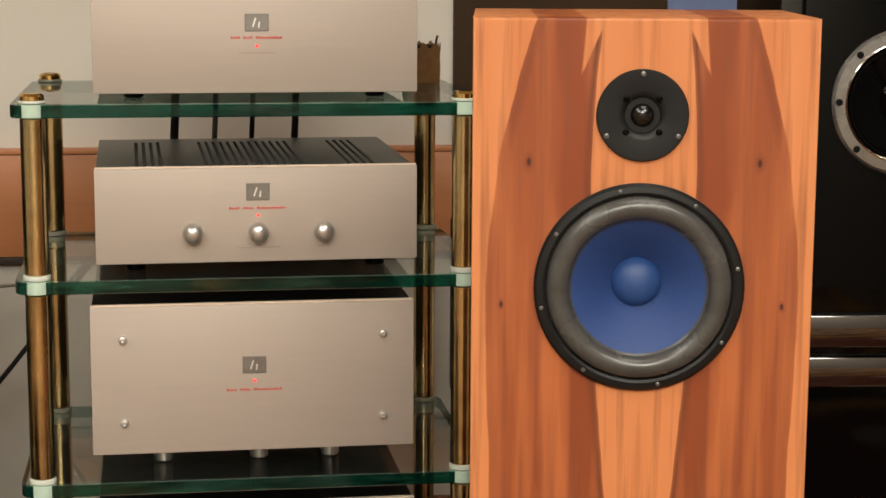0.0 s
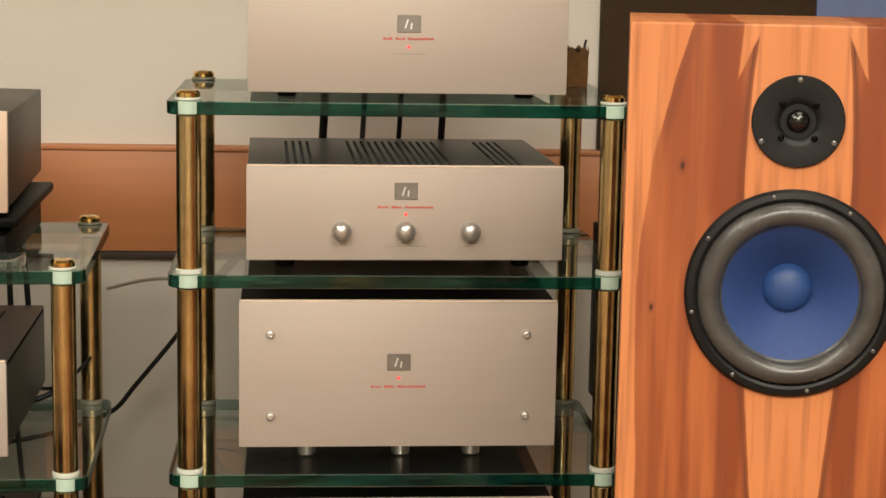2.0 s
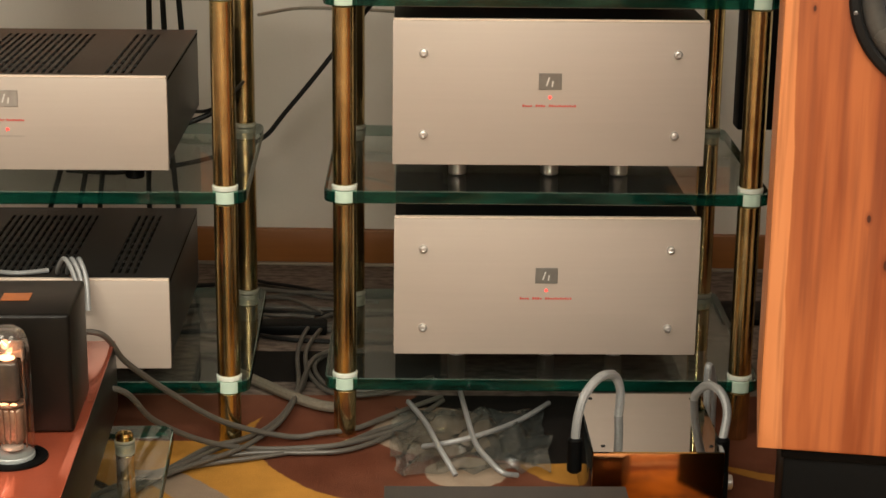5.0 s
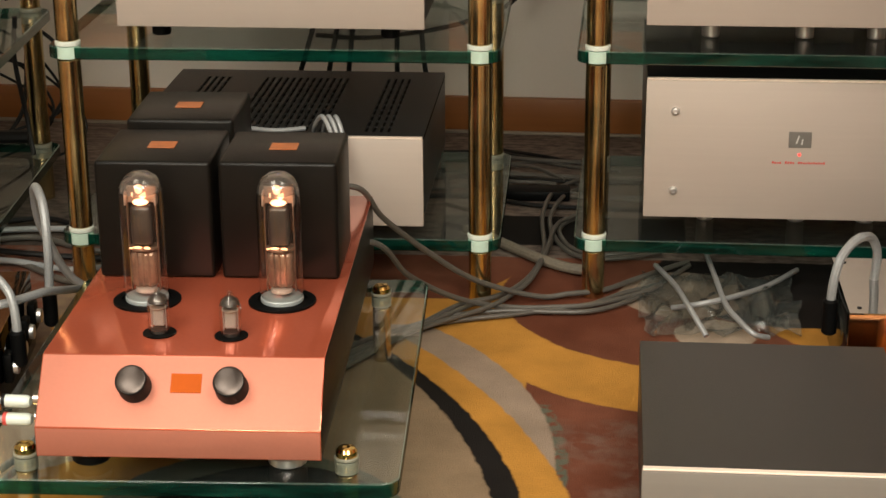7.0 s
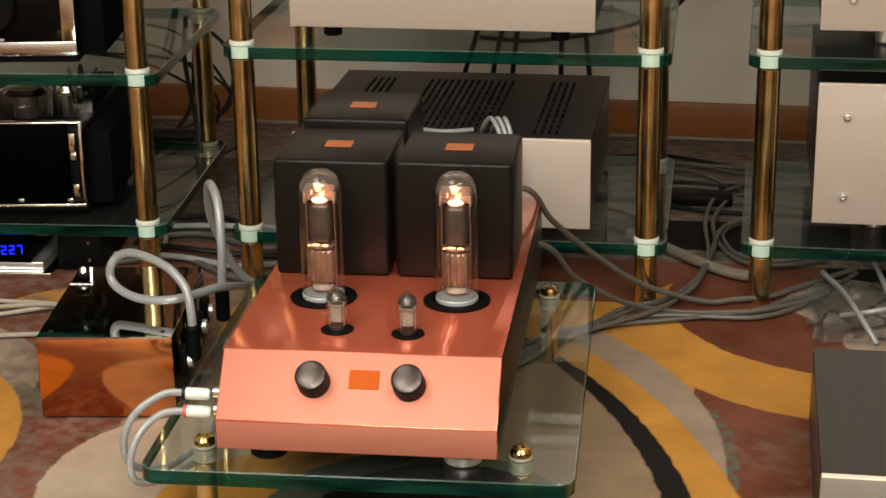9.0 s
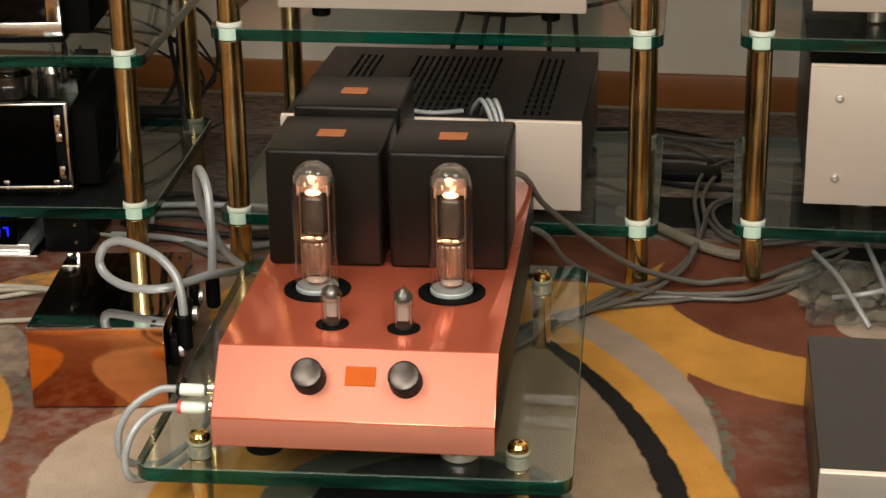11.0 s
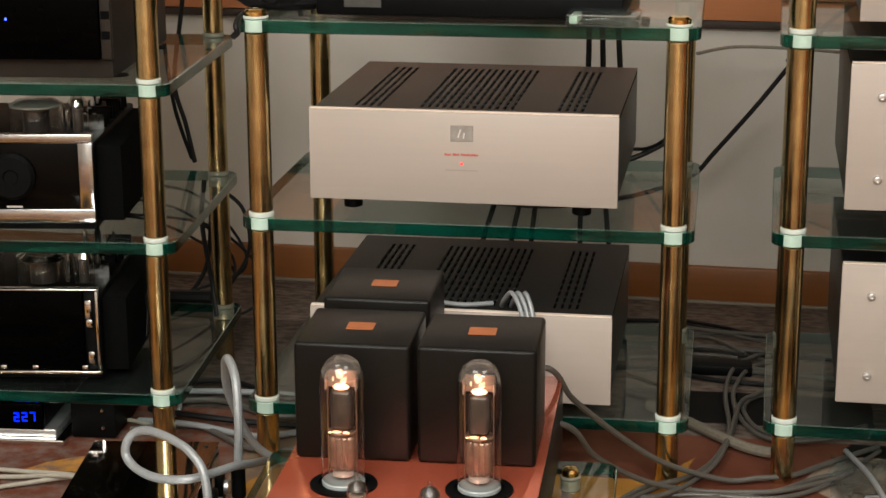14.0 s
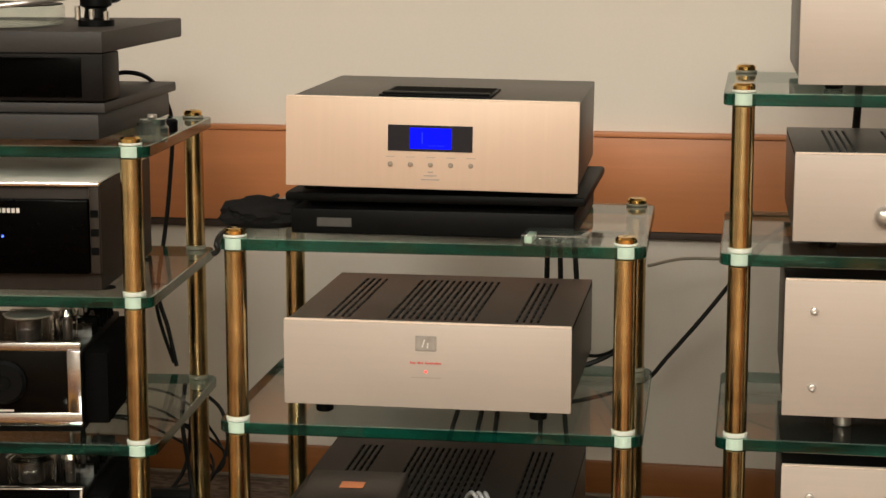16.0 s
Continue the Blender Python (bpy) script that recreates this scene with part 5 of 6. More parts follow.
pot = thing("stylus_pot", "small black round pot on the glass", "pot", left(0.014, 0.20, 0.8155))
part("body", lathe([(0, 0), (0.014, 0), (0.015, 0.002), (0.015, 0.018), (0.012, 0.021), (0, 0.021)], 24), MATT_BLACK, pot)

copy_thing(pot, left(-0.012, 0.150, 0.8155))

amp1 = thing("valve_preamplifier", "black-fronted preamplifier with steel case and pale letter bars", "amplifier", left(-0.210, 0.005, 0.6085, 1.5))
part("case", box(-0.20, 0.153, 0.012, 0.38, -0.030, 0.142, 0.003), BROWN_CASE := surface("dark_bronze_case", (0.026, 0.0205, 0.0165), 0.5, vary=0.15, specular=0.15), amp1, "dark bronze case")
part("top_plate", box(-0.20, 0.153, 0.012, 0.38, 0.1425, 0.146, 0.001), STEEL_LID, amp1, "bright steel lid")
part("front_rim", box(-0.206, 0.1545, 0.0, 0.0115, 0.139, 0.1455, 0.002), CHROME, amp1, "chrome rail")
part("front", box(-0.206, 0.138, -0.006, 0.0115, 0.0, 0.119, 0.003), ACETATE, amp1, "black acrylic front")
part("side_front", box(0.1385, 0.1545, 0.0, 0.0115, 0.0, 0.1385, 0.002), BROWN_CASE, amp1)
for z in (0.030, 0.060, 0.090):
    part("slot", box(0.1400, 0.1530, -0.0006, -0.0001, z, z + 0.012, 0.0002, 1), CAVITY, amp1)
letters = bmesh.new()
for k in range(8):
    x = -0.029 + 0.0075 * k
    box(x, x + 0.0052, -0.0068, -0.0061, 0.0975, 0.1050, 0, 1, letters)
part("print", letters, BADGE_MARK, amp1, "row of pale bars", smooth=False)
part("lamp", lathe([(0, 0), (0.002, 0), (0.0018, 0.001), (0, 0.0012)], 12, "y", (0.0, -0.0061, 0.060)), BLUE_LED, amp1, "tiny blue lamp")
for x in (-0.15, 0.15):
    for y in (0.05, 0.31):
        part("foot", lathe([(0, 0), (0.016, 0), (0.015, 0.0018), (0, 0.0019)], 20, at=(x, y, -0.0322)), MATT_BLACK, amp1, "black foot")


def chrome_valve_amp(m, label, depth=0.34, knob_face=True, raised=0.0138):
    unit = thing("valve_power_amplifier", label, "amplifier", m)
    part("chassis", box(-0.19, 0.121, 0.012, depth, 0.006, 0.125, 0.003), MATT_BLACK, unit, "black chassis")
    part("rear_cage", box(0.1215, 0.160, 0.03, depth - 0.01, 0.0, 0.118, 0.002), CAVITY, unit, "dark perforated side cage")
    part("bottom_plate", box(-0.19, 0.1205, 0.014, depth - 0.004, 0.004 - raised, 0.0055, 0.001), MATT_BLACK, unit)
    rim = bmesh.new()
    bar = 0.022 if knob_face else 0.005
    box(-0.19, 0.123, -0.004, 0.0115, 0.004, 0.004 + bar, 0.0015, 2, rim)
    box(-0.19, 0.123, -0.004, 0.0115, 0.142 - bar * 0.6, 0.142, 0.0015, 2, rim)
    box(0.123 - bar, 0.123, -0.004, 0.0115, 0.0042 + bar, 0.1418 - bar * 0.6, 0.0015, 2, rim)
    part("front_frame", rim, FRAME_STEEL if knob_face else CHROME, unit, "chrome frame")
    part("front", box(-0.19, (0.1225 - bar) if knob_face else 0.098, -0.002, 0.0115, 0.0045 + bar, 0.1415 - bar * 0.6, 0.001), ACETATE if not knob_face else CHROME_BLACK, unit, "dark glossy front")
    if knob_face:
        k = part("dial", lathe([(0, 0), (0.034, 0), (0.036, 0.003), (0.036, 0.010), (0.031, 0.015), (0.012, 0.0155), (0.010, 0.013), (0, 0.013)], 40, "y", (0.0, -0.0022, 0.078)), MATT_BLACK, unit, "large black rotary knob")
        part("print", box(-0.012, 0.012, -0.0026, -0.0021, 0.028, 0.031, 0, 1), BADGE_MARK, unit, smooth=False)
    else:
        part("frame_back", box(0.0985, 0.1170, 0.006, 0.0115, 0.0095, 0.1385, 0.001), MATT_BLACK, unit)
        for x, z, tall in ((0.107, 0.108, 0.016), (0.108, 0.086, 0.007), (0.109, 0.030, 0.011), (0.098, 0.0145, 0.004), (0.020, 0.0145, 0.004), (-0.03, 0.0145, 0.004)):
            part("standoff", box(x - 0.0055, x + 0.0055, -0.0035, 0.0055, z - tall, z + tall, 0.003), CHROME, unit, "chrome standoff")
    for x, y, r, tall in ((-0.12, 0.08, 0.018, 0.07), (-0.06, 0.07, 0.020, 0.075), (0.022, 0.075, 0.042, 0.056), (0.088, 0.07, 0.016, 0.06)):
        t2 = part("vacuum_tube", lathe([(r * 0.9, 0.126), (r, 0.132), (r, 0.126 + tall * 0.85), (r * 0.7, 0.126 + tall * 0.97), (0, 0.126 + tall)], 28, at=(x, y, 0)), TUBE_GLASS, unit, "clear glass tube")
        part("anode", lathe([(0, 0.132), (r * 0.5, 0.132), (r * 0.5, 0.126 + tall * 0.7), (0, 0.126 + tall * 0.7)], 16, at=(x, y, 0)), PLATE, t2, "grey anode")
        if knob_face and r > 0.03:
            part("top_disc", lathe([(0, 0.126 + tall * 0.80), (r * 0.92, 0.126 + tall * 0.80), (r * 0.94, 0.126 + tall * 0.83), (r * 0.90, 0.126 + tall * 0.86), (0, 0.126 + tall * 0.86)], 28, at=(x, y, 0)), PALE_DISC, t2, "pale flat disc inside the glass")
            continue
        part("getter", lathe([(r * 0.86, 0.126 + tall * 0.78), (r * 0.62, 0.126 + tall * 0.93), (0, 0.126 + tall * 0.96)], 20, at=(x, y, 0)), CHROME, t2, "silvery getter")
    for k in range(9):
        part("heat_fin", box(0.080, 0.119, 0.11 + 0.023 * k, 0.112 + 0.023 * k, 0.1255, 0.150, 0.0006, 1), CHROME if k % 3 == 0 else MATT_BLACK, unit)
    rnd = random.Random(int(depth * 100) + knob_face)
    for k in range(22):
        x, y = 0.050 + 0.0165 * (k % 4) + rnd.uniform(-0.004, 0.004), 0.125 + 0.032 * (k // 4) + rnd.uniform(-0.006, 0.006)
        r, tall = rnd.uniform(0.0022, 0.0055), rnd.uniform(0.012, 0.044)
        part("top_fitting", lathe([(0, 0.1252), (r, 0.1252), (r, 0.1252 + tall * 0.8), (r * 0.6, 0.1252 + tall), (0, 0.1252 + tall)], 12, at=(x, y, 0)), (CHROME, MATT_BLACK, SATIN, PLATE)[k % 4], unit)
    grille = bmesh.new()
    for k in range(12):
        y = 0.172 + 0.0125 * k
        for lean in (-40, 40):
            bar = box(-0.0008, 0.0008, -0.001, 0.001, -0.047, 0.047, 0, 1)
            bmesh.ops.transform(bar, matrix=Matrix.Translation((0.1618, y, 0.046)) @ Matrix.Rotation(radians(lean), 4, "X"), verts=bar.verts[:])
            join(grille, bar)
    for v in grille.verts:
        v.co.y = min(max(v.co.y, 0.171), depth - 0.011)
    part("side_grille", grille, BASKET, unit, "diamond mesh side grille", smooth=False)
    for x in (-0.15, 0.10):
        for y in (0.05, depth - 0.05):
            part("foot", rod(0.014, -raised, 0.0039 - raised, (x, y), 18), MATT_BLACK, unit)
    return unit


PALE_DISC = surface("pale_ceramic_disc", (0.34, 0.33, 0.31), 0.4, vary=0.08)
CHROME_BLACK = surface("dark_mirror_front", (0.003, 0.0024, 0.002), 0.10, vary=0.1, bump=0, specular=0.07)
chrome_valve_amp(left(-0.222, 0.022, 0.3355 + 0.014, 4.0), "chrome-framed valve amplifier with large black knob")
chrome_valve_amp(left(-0.226, 0.022, 0.0945 + 0.012, 4.0), "black acrylic-fronted valve amplifier with clear tubes", knob_face=False, raised=0.0118)
scale = thing("floor_meter", "flat steel and black power meter with blue figures on the carpet", "power meter", left(-0.275, -0.005, 0.0))
part("base", box(-0.22, 0.115, 0.0, 0.30, 0.0, 0.010, 0.002), CHROME, scale, "polished steel edge")
part("plate", box(-0.22, 0.100, 0.012, 0.29, 0.0105, 0.024, 0.003), SATIN, scale, "brushed steel plate")
screen = part("screen", box(-0.20, 0.082, 0.005, 0.018, 0.0245, 0.068, 0.002), ACETATE, scale, "black screen")
digits = bmesh.new()
for k, strokes in enumerate(("abged", "abged", "abc")):
    x, z, wide, tall, pen = 0.036 + 0.0130 * k, 0.038 + 0.0008 * k, 0.0085, 0.0150, 0.0022
    for stroke in strokes:
        x0, x1, z0, z1 = {"a": (0, wide, tall - pen, tall), "b": (wide - pen, wide, tall / 2, tall), "c": (wide - pen, wide, 0, tall / 2), "d": (0, wide, 0, pen), "e": (0, pen, 0, tall / 2), "g": (0, wide, (tall - pen) / 2, (tall + pen) / 2)}[stroke]
        box(x + x0, x + x1, 0.0036, 0.0046, z + z0, z + z1, 0, 1, digits)
part("figures", digits, BLUE_INK, screen, "lit blue figures", smooth=False)
part("housing", box(-0.21, 0.082, 0.0185, 0.26, 0.0245, 0.062, 0.004), MATT_BLACK, scale)
filt = thing("mains_filter", "small black mains filter with two bright jacks on the carpet", "mains filter", left(-0.122, 0.030, 0.0))
part("case", box(-0.036, 0.036, 0.0, 0.25, 0.003, 0.070, 0.004), MATT_BLACK, filt)
for y in (0.03, 0.21):
    part("foot", box(-0.028, 0.028, y - 0.010, y + 0.010, 0.0, 0.0028, 0.0008, 1), BUTTON, filt)
for z in (0.050, 0.021):
    part("jack", lathe([(0, 0), (0.0036, 0), (0.0036, 0.003), (0.0022, 0.005), (0, 0.005)], 14, "y", (0.016, -0.0001, z)), CHROME, filt, "bright metal jack")

# dark cloth and clear box on the middle rack's top shelf
cloth = thing("cloth_pouch", "crumpled black cloth pouch on the glass shelf", "pouch", pose(-1.045, 0.03, 0.6795, 0, 0, 8))
bm = bmesh.new()
bmesh.ops.create_icosphere(bm, subdivisions=4, radius=1.0)
for v in bm.verts:
    p = v.co.copy()
    wave = 1 + 0.22 * noise.noise(p * 2.3) + 0.10 * noise.noise(p * 6.0)
    v.co = (p.x * 0.078 * wave + (0.02 * p.x if p.x > 0 else 0), p.y * 0.040 * wave, max(0.0, 0.020 + p.z * (0.026 - 0.008 * p.x) * wave))
part("cloth", bm, CLOTH, cloth)
cbox = thing("clear_case", "small clear plastic case lying on the glass shelf", "case", pose(-0.575, -0.070, 0.6795, 0, 0, -2))
part("body", box(-0.050, 0.050, -0.035, 0.035, 0.0, 0.018, 0.003), ACRYLIC, cbox)
part("insert", box(-0.046, -0.034, -0.026, 0.026, 0.003, 0.014, 0.002), SLEEVE, cbox, "pale green insert")
part("lid_rim", box(-0.0485, 0.0485, -0.0362, -0.0352, 0.0160, 0.0170, 0.0003, 1), BADGE_PALE, cbox, "grey lid rim")

# ---- cables ----
ON_FLOOR = "cables on the carpet"


def run(points, radius, material, label, group=""):
    return tagged(cable(points, radius, material, label), group=group)


for x, r in ((-0.100, 0.0068), (-0.035, 0.0045), (0.025, 0.0042), (0.095, 0.0058)):
    run([(x, 0.43, 0.955), (x - 0.003, 0.46, 0.925), (x - 0.005, 0.452, 0.85), (x - 0.012, 0.44, 0.74)], r, CABLE_GREY if x == -0.035 else CABLE_BLACK, "cable hanging behind the tall rack's components", "cables behind the racks")
for k, x in enumerate((-0.640, -0.622, -0.600)):
    run([(x, 0.41, 0.735), (x, 0.435, 0.70), (x + 0.004 * k, 0.44, 0.60), (x + 0.008 * k, 0.43, 0.50), (x + 0.01 * k, 0.42, 0.47)], 0.0048, CABLE_BLACK, "black signal cable hanging between the shelves", "cables behind the racks")
for k, x in enumerate((-0.80, -0.76, -0.735, -0.66, -0.62)):
    run([(x, 0.41, 0.46), (x, 0.435, 0.42), (x + 0.01, 0.44, 0.33), (x + 0.012 * (k - 2), 0.43, 0.20), (x + 0.03 * (k - 2), 0.42, 0.012)], 0.0045, CABLE_BLACK, "black cable hanging behind the middle rack", "cables behind the racks")
run([(-0.80, 0.50, 0.275), (-0.72, 0.54, 0.262), (-0.637, 0.59, 0.261), (-0.58, 0.60, 0.270), (-0.527, 0.60, 0.286), (-0.466, 0.60, 0.313), (-0.428, 0.60, 0.357), (-0.362, 0.60, 0.438), (-0.30, 0.60, 0.520), (-0.24, 0.55, 0.60), (-0.18, 0.44, 0.68)], 0.0042, CABLE_BLACK, "black mains cable slung between two racks")
run([(-0.31, 0.58, 0.525), (-0.26, 0.56, 0.585), (-0.19, 0.44, 0.66)], 0.0038, CABLE_BLACK, "black mains cable slung between two racks")
run([(-0.46, 0.46, 0.555), (-0.40, 0.62, 0.542), (-0.30, 0.66, 0.535), (-0.22, 0.60, 0.54)], 0.0030, CABLE_WHITE, "thin pale wire along the wall")
run([(-1.05, 0.34, 0.394), (-0.98, 0.30, 0.3935), (-0.86, 0.28, 0.3935), (-0.72, 0.29, 0.3935), (-0.58, 0.30, 0.400), (-0.50, 0.33, 0.43)], 0.0045, CABLE_BLACK, "black cable lying on the middle shelf")
run([(-0.560, 0.36, 0.41), (-0.53, 0.30, 0.425), (-0.50, 0.26, 0.45), (-0.47, 0.36, 0.47)], 0.0030, CABLE_BLACK, "thin black lead beside the converter")
# leads from the valve amplifier across the carpet
run([(-0.700, -0.262, 0.231), (-0.626, -0.262, 0.236), (-0.596, -0.225, 0.181), (-0.540, -0.165, 0.111), (-0.473, -0.115, 0.050), (-0.385, -0.069, 0.010), (-0.337, -0.055, 0.010), (-0.287, -0.036, 0.010), (-0.245, 0.008, 0.010), (-0.190, 0.066, 0.010), (-0.154, 0.100, 0.010)], 0.0042, CABLE_GREY, "grey loudspeaker cable swooping from the valve amplifier to the carpet", ON_FLOOR)
run([(-0.700, -0.285, 0.169), (-0.601, -0.272, 0.159), (-0.562, -0.215, 0.092), (-0.497, -0.150, 0.034), (-0.426, -0.112, 0.008), (-0.360, -0.108, 0.008), (-0.305, -0.094, 0.008), (-0.235, -0.045, 0.008), (-0.198, -0.002, 0.008)], 0.0042, CABLE_GREY, "grey loudspeaker cable swooping from the valve amplifier to the carpet", ON_FLOOR)
run([(-0.678, -0.336, 0.007), (-0.625, -0.260, 0.007), (-0.582, -0.216, 0.007), (-0.537, -0.173, 0.007), (-0.506, -0.148, 0.007), (-0.425, -0.124, 0.007), (-0.358, -0.124, 0.007), (-0.300, -0.115, 0.007), (-0.242, -0.064, 0.007), (-0.189, 0.026, 0.007), (-0.152, 0.092, 0.007)], 0.0038, CABLE_GREY, "grey loudspeaker cable trailing over the carpet", ON_FLOOR)
run([(-0.675, -0.357, 0.006), (-0.623, -0.280, 0.006), (-0.580, -0.233, 0.006), (-0.536, -0.188, 0.006), (-0.488, -0.162, 0.006), (-0.424, -0.139, 0.006), (-0.375, -0.118, 0.006), (-0.309, -0.090, 0.006), (-0.258, -0.038, 0.006), (-0.207, 0.002, 0.006)], 0.0038, CABLE_GREY, "grey loudspeaker cable trailing over the carpet", ON_FLOOR)
run([(-0.645, -0.346, 0.012), (-0.593, -0.259, 0.012), (-0.547, -0.197, 0.012), (-0.507, -0.136, 0.014), (-0.484, -0.111, 0.014), (-0.452, -0.090, 0.014), (-0.420, -0.047, 0.014), (-0.394, 0.030, 0.014), (-0.382, 0.137, 0.014), (-0.391, 0.295, 0.014), (-0.381, 0.422, 0.014), (-0.358, 0.479, 0.014), (-0.318, 0.527, 0.014), (-0.278, 0.519, 0.014)], 0.0038, CABLE_GREY, "grey cable looping between the racks", ON_FLOOR)
run([(-0.643, -0.361, 0.012), (-0.591, -0.272, 0.012), (-0.546, -0.206, 0.012), (-0.491, -0.127, 0.011), (-0.468, -0.102, 0.011), (-0.432, -0.064, 0.011), (-0.405, -0.013, 0.011), (-0.385, 0.078, 0.011), (-0.372, 0.188, 0.011), (-0.378, 0.305, 0.011), (-0.365, 0.400, 0.011), (-0.347, 0.450, 0.011), (-0.313, 0.485, 0.011)], 0.0038, CABLE_GREY, "grey cable looping between the racks", ON_FLOOR)
run([(-0.641, -0.377, 0.012), (-0.590, -0.284, 0.012), (-0.545, -0.215, 0.012), (-0.457, -0.138, 0.016), (-0.423, -0.081, 0.016), (-0.398, -0.016, 0.016), (-0.381, 0.091, 0.016), (-0.366, 0.246, 0.016), (-0.343, 0.292, 0.016), (-0.315, 0.325, 0.016)], 0.0038, CABLE_GREY, "grey cable looping between the racks", ON_FLOOR)
run([(-0.277, 0.315, 0.010), (-0.325, 0.312, 0.010), (-0.352, 0.280, 0.010), (-0.360, 0.229, 0.010), (-0.340, 0.157, 0.010), (-0.303, 0.127, 0.010), (-0.258, 0.130, 0.010), (-0.204, 0.161, 0.010), (-0.167, 0.191, 0.010)], 0.0038, CABLE_GREY, "grey cable looping between the racks", ON_FLOOR)
run([(-0.375, 0.263, 0.010), (-0.364, 0.192, 0.010), (-0.339, 0.130, 0.010), (-0.303, 0.105, 0.010), (-0.249, 0.114, 0.010), (-0.195, 0.145, 0.010)], 0.0038, CABLE_GREY, "grey cable looping between the racks", ON_FLOOR)
run([(-0.500, 0.735, 0.006), (-0.466, 0.714, 0.006), (-0.400, 0.684, 0.006), (-0.341, 0.648, 0.006), (-0.280, 0.630, 0.006)], 0.0034, CABLE_BLACK, "thin cable lying before the wall", ON_FLOOR)
run([(-0.520, 0.620, 0.006), (-0.461, 0.629, 0.006), (-0.409, 0.647, 0.006), (-0.370, 0.630, 0.006), (-0.335, 0.615, 0.006), (-0.260, 0.600, 0.006)], 0.0034, CABLE_GREY, "thin cable lying before the wall", ON_FLOOR)
run([(-0.510, 0.613, 0.012), (-0.460, 0.607, 0.012), (-0.412, 0.588, 0.012), (-0.358, 0.512, 0.012)], 0.0034, CABLE_GREY, "thin cable lying before the wall", ON_FLOOR)
run([(-0.500, 0.590, 0.006), (-0.448, 0.572, 0.006), (-0.400, 0.555, 0.006), (-0.375, 0.538, 0.006), (-0.320, 0.500, 0.006)], 0.0034, CABLE_GREY, "thin cable lying before the wall", ON_FLOOR)
run([(-0.520, 0.530, 0.010), (-0.455, 0.509, 0.010), (-0.410, 0.507, 0.010), (-0.373, 0.497, 0.010)], 0.0034, CABLE_GREY, "thin cable lying before the wall", ON_FLOOR)
run([(-0.514, 0.227, 0.013), (-0.469, 0.184, 0.013), (-0.440, 0.150, 0.013), (-0.383, 0.086, 0.013), (-0.337, 0.050, 0.013), (-0.293, 0.040, 0.013)], 0.0085, SLEEVE_TAN, "thick tan sleeve on the carpet", ON_FLOOR)
run([(-0.207, 0.025, 0.030), (-0.182, -0.114, 0.050), (-0.165, -0.218, 0.055), (-0.142, -0.260, 0.030)], 0.0040, CABLE_SILVER, "pale lead lying over the plastic wrapping", ON_FLOOR)
run([(-0.127, 0.082, 0.030), (-0.122, -0.074, 0.050), (-0.113, -0.203, 0.055), (-0.096, -0.254, 0.050), (-0.078, -0.274, 0.040), (-0.057, -0.260, 0.030)], 0.0040, CABLE_SILVER, "pale lead lying over the plastic wrapping", ON_FLOOR)
run([(-0.186, -0.155, 0.030), (-0.148, -0.188, 0.050), (-0.098, -0.155, 0.050), (-0.041, -0.051, 0.030), (0.010, 0.047, 0.020)], 0.0040, CABLE_SILVER, "pale lead lying over the plastic wrapping", ON_FLOOR)
for k in range(7):
    rnd = random.Random(k)
    y = 0.40 + 0.045 * k
    run([(-0.66, y + rnd.uniform(-0.02, 0.02), 0.006), (-0.52, y + rnd.uniform(-0.03, 0.05), 0.006 + 0.004 * (k % 3)), (-0.40, y + rnd.uniform(-0.05, 0.03), 0.006 + 0.005 * (k % 2)), (-0.20, y + rnd.uniform(-0.05, 0.02), 0.006)], 0.0042, CABLE_GREY if k % 3 else CABLE_BLACK, "cable lying along the wall", ON_FLOOR)
for pts in ([(-1.60, -0.185, 0.006), (-1.43, -0.190, 0.006), (-1.339, -0.193, 0.006), (-1.25, -0.215, 0.006)], [(-1.58, -0.31, 0.006), (-1.482, -0.281, 0.006), (-1.41, -0.238, 0.006), (-1.332, -0.210, 0.012), (-1.26, -0.20, 0.012)], [(-1.56, -0.35, 0.006), (-1.457, -0.338, 0.006), (-1.377, -0.323, 0.006), (-1.30, -0.300, 0.006), (-1.24, -0.25, 0.006)], [(-1.57, -0.23, 0.006), (-1.44, -0.215, 0.006), (-1.34, -0.225, 0.018), (-1.26, -0.23, 0.006)]):
    run(pts, 0.0036, CABLE_WHITE, "pale lead on the carpet", ON_FLOOR)
for k in range(4):
    o = 0.021 * k
    run([(0.02 + 0.02 * k, -0.420 - o, 0.005), (0.153, -0.437 - o * 0.9, 0.005), (0.261, -0.444 - o * (0.7 + 0.1 * (k % 2)), 0.005), (0.42, -0.43 - o * 1.1, 0.005)], 0.0030, CABLE_WHITE, "pale lead on the carpet", ON_FLOOR)
run([(-1.39, 0.020, 0.008), (-1.341, 0.038, 0.008), (-1.304, 0.026, 0.008), (-1.28, 0.01, 0.008)], 0.0034, CABLE_WHITE, "pale lead on the carpet", ON_FLOOR)
run([(-1.296, 0.030, 0.010), (-1.275, 0.048, 0.010), (-1.268, 0.090, 0.010), (-1.288, 0.165, 0.010), (-1.271, 0.178, 0.010), (-1.229, 0.185, 0.010), (-1.13, 0.19, 0.010)], 0.0040, CABLE_SILVER, "pale grey lead bent over the carpet", ON_FLOOR)
# hanging beside and behind the valve rack
HANG = "cables hanging behind the valve rack"
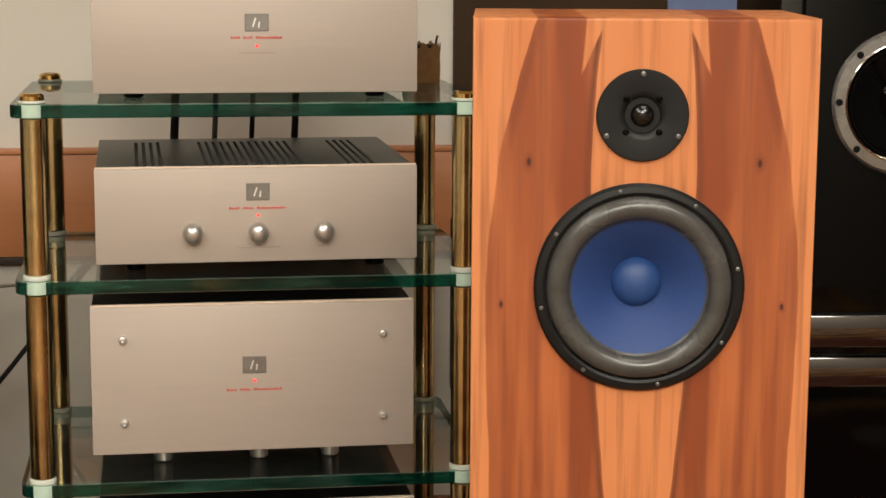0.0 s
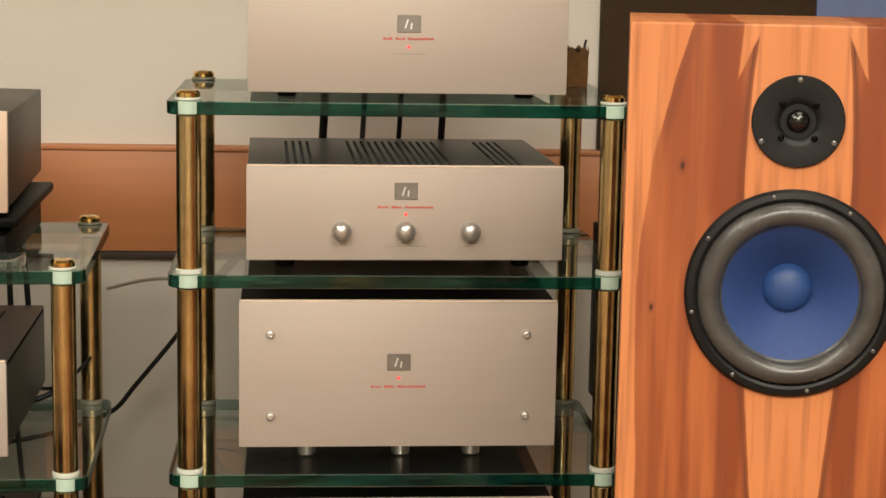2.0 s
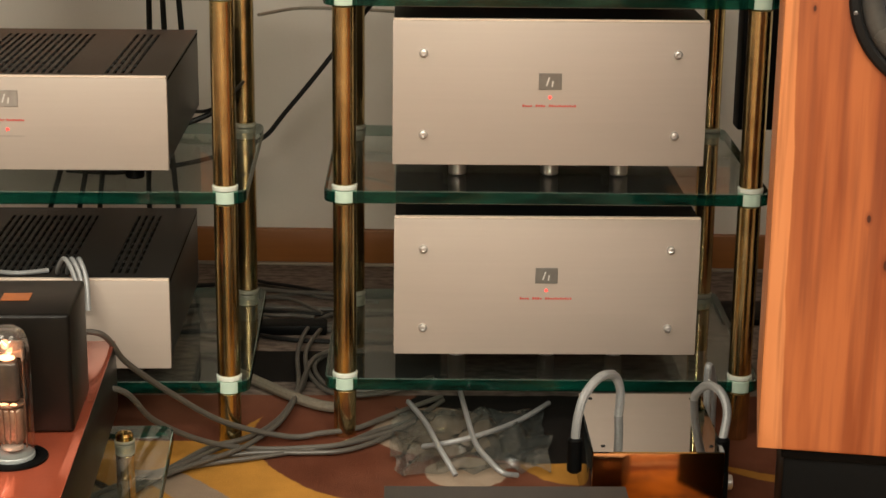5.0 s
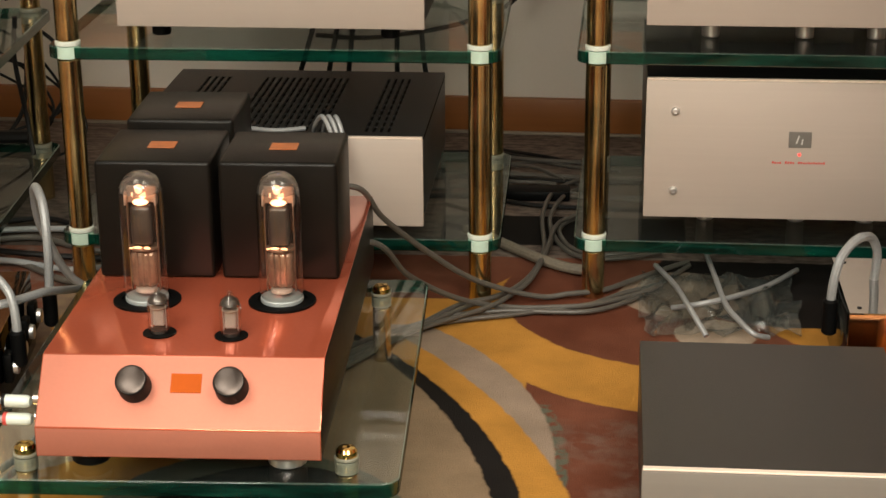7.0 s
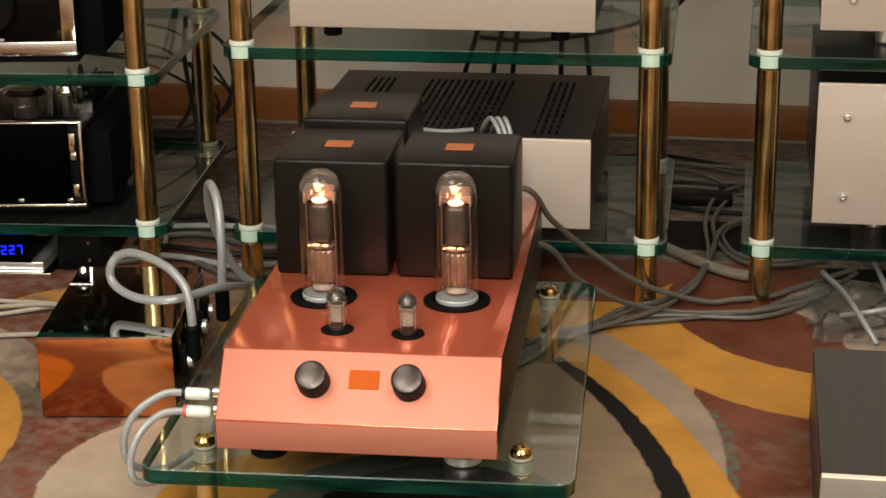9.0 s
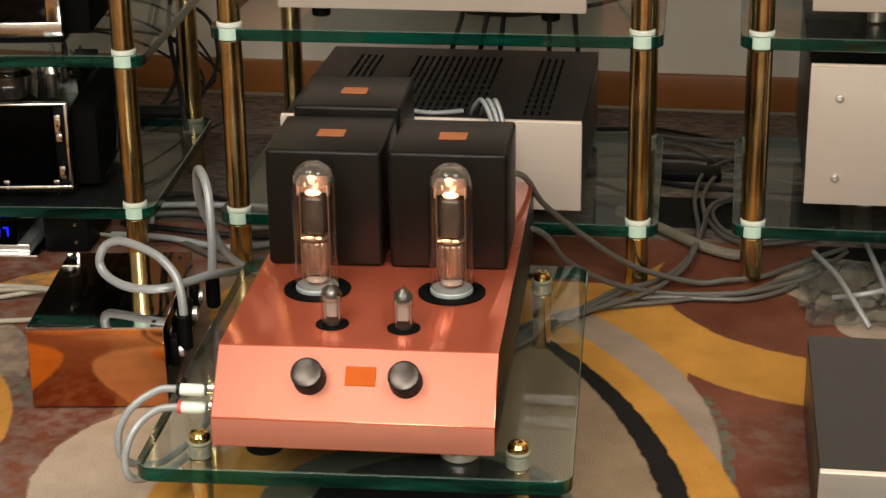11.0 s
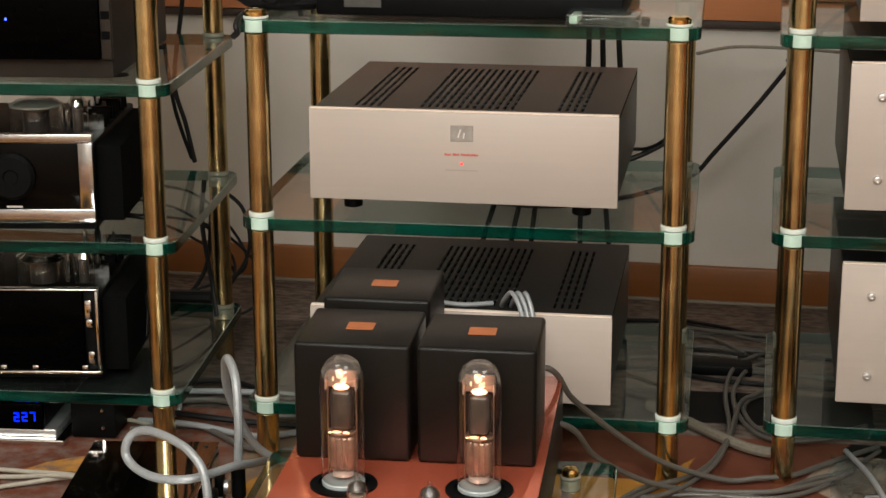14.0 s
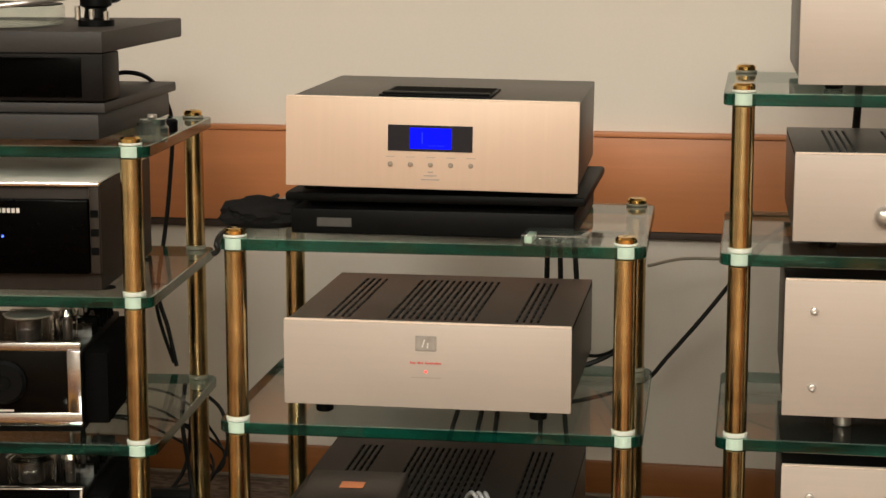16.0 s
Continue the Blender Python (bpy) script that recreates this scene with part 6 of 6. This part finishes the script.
run([(-1.42, 0.33, 0.890), (-1.390, 0.36, 0.897), (-1.360, 0.39, 0.886), (-1.342, 0.43, 0.849), (-1.337, 0.46, 0.788), (-1.347, 0.46, 0.663), (-1.357, 0.46, 0.589), (-1.372, 0.46, 0.482), (-1.354, 0.46, 0.408), (-1.340, 0.46, 0.339)], 0.0040, CABLE_BLACK, "thick black cable hanging behind the valve rack", HANG)
run([(-1.381, 0.44, 0.555), (-1.370, 0.45, 0.439), (-1.345, 0.46, 0.345)], 0.0036, CABLE_BLACK, "black cable hanging behind the valve rack", HANG)
run([(-1.31, 0.50, 0.30), (-1.324, 0.50, 0.251), (-1.335, 0.50, 0.149), (-1.356, 0.48, 0.100), (-1.40, 0.44, 0.05)], 0.0040, CABLE_BLACK, "thin black cable hanging behind the valve rack", HANG)
run([(-1.30, 0.45, 0.30), (-1.258, 0.46, 0.262), (-1.244, 0.46, 0.212), (-1.250, 0.46, 0.167), (-1.275, 0.45, 0.125)], 0.0035, CABLE_BLACK, "thin black cable loop behind the valve rack", HANG)
run([(-1.275, 0.30, 0.345), (-1.285, 0.31, 0.271), (-1.275, 0.32, 0.165), (-1.262, 0.30, 0.105)], 0.0042, CABLE_BLACK, "black cable passing a glass shelf", HANG)
run([(-1.25, 0.42, 0.575), (-1.20, 0.46, 0.61), (-1.15, 0.42, 0.66), (-1.10, 0.30, 0.69)], 0.0040, CABLE_BLACK, "black cable from the rack to the pouch", HANG)
for k in range(4):
    rnd = random.Random(70 + k)
    x, z = -1.34 + 0.030 * k, 0.09 + 0.03 * (k % 3)
    run([(x - 0.24, 0.42, z + 0.16), (x - 0.08, 0.48, z + 0.13), (x + rnd.uniform(-0.01, 0.05), 0.52, z + 0.04), (x + 0.01, 0.50, z - 0.02), (x - 0.09, 0.47, max(0.02, z - 0.06)), (x - 0.22, 0.44, 0.02)], 0.0026, CABLE_BLACK, "thin black cable tangled behind the valve rack", HANG)
run([(-1.097, -0.030, 0.683), (-1.093, -0.090, 0.682), (-1.093, -0.112, 0.673), (-1.091, -0.112, 0.663), (-1.099, -0.110, 0.656)], 0.0045, CABLE_BLACK, "black cord hanging over the shelf corner", HANG)
tagged(solid("plug", tube_mesh([(-1.39, 0.40, 0.106), (-1.34, 0.40, 0.107), (-1.30, 0.40, 0.108)], 0.012), CABLE_BLACK, "black mains plug lying on the glass shelf", "plug"))
for k in range(6):
    rnd = random.Random(40 + k)
    y = 0.0 + 0.045 * k
    run([(-1.32, y + rnd.uniform(-0.02, 0.02), 0.008), (-1.22, y + rnd.uniform(-0.04, 0.04), 0.008 + 0.004 * (k % 3)), (-1.10, y - 0.02 + rnd.uniform(-0.04, 0.04), 0.010), (-0.98, y + rnd.uniform(-0.05, 0.05), 0.008)], 0.0050, (CABLE_GREY, CABLE_SILVER, CABLE_BLACK)[k % 3], "tangled cable on the carpet below the racks", ON_FLOOR)
for k in range(3):
    run([(-0.722 + 0.014 * k, -0.03, 0.2505), (-0.715 + 0.014 * k, -0.055, 0.268), (-0.700 + 0.010 * k, -0.082, 0.2865), (-0.684 + 0.008 * k, -0.100, 0.262), (-0.676 + 0.006 * k, -0.115, 0.22)], 0.0035, CABLE_SILVER, "silver lead looped over the amplifier's edge")
run([(-0.83, -0.03, 0.2540), (-0.78, -0.045, 0.2540), (-0.735, -0.03, 0.2540)], 0.0035, CABLE_SILVER, "silver lead lying on the amplifier's lid")

# loose wrapping under the tall rack
wrap = thing("plastic_wrapping", "crumpled clear plastic wrapping on the carpet", "wrapping", pose(-0.118, -0.075, 0.001))
bm = bmesh.new()
bmesh.ops.create_grid(bm, x_segments=26, y_segments=20, size=0.5)
for v in bm.verts:
    p = Vector((v.co.x, v.co.y, 0))
    v.co = (p.x * 0.23 + 0.015 * noise.noise(p * 7), p.y * 0.25 + 0.015 * noise.noise(p * 6 + Vector((3, 1, 0))), 0.004 + 0.055 * abs(noise.noise(p * 5 + Vector((0, 0, 4)))) * (1 - 1.2 * (p.x ** 2 + p.y ** 2)))
bmesh.ops.solidify(bm, geom=bm.faces[:], thickness=0.0006)
part("sheet", bm, FOIL, wrap)
solid("distribution_block", box(-0.062, 0.062, -0.022, 0.022, 0.0, 0.019, 0.004), MATT_BLACK, "black mains distribution block on the carpet", "mains block", pose(-0.41, 0.444, 0, 0, 0, 2))
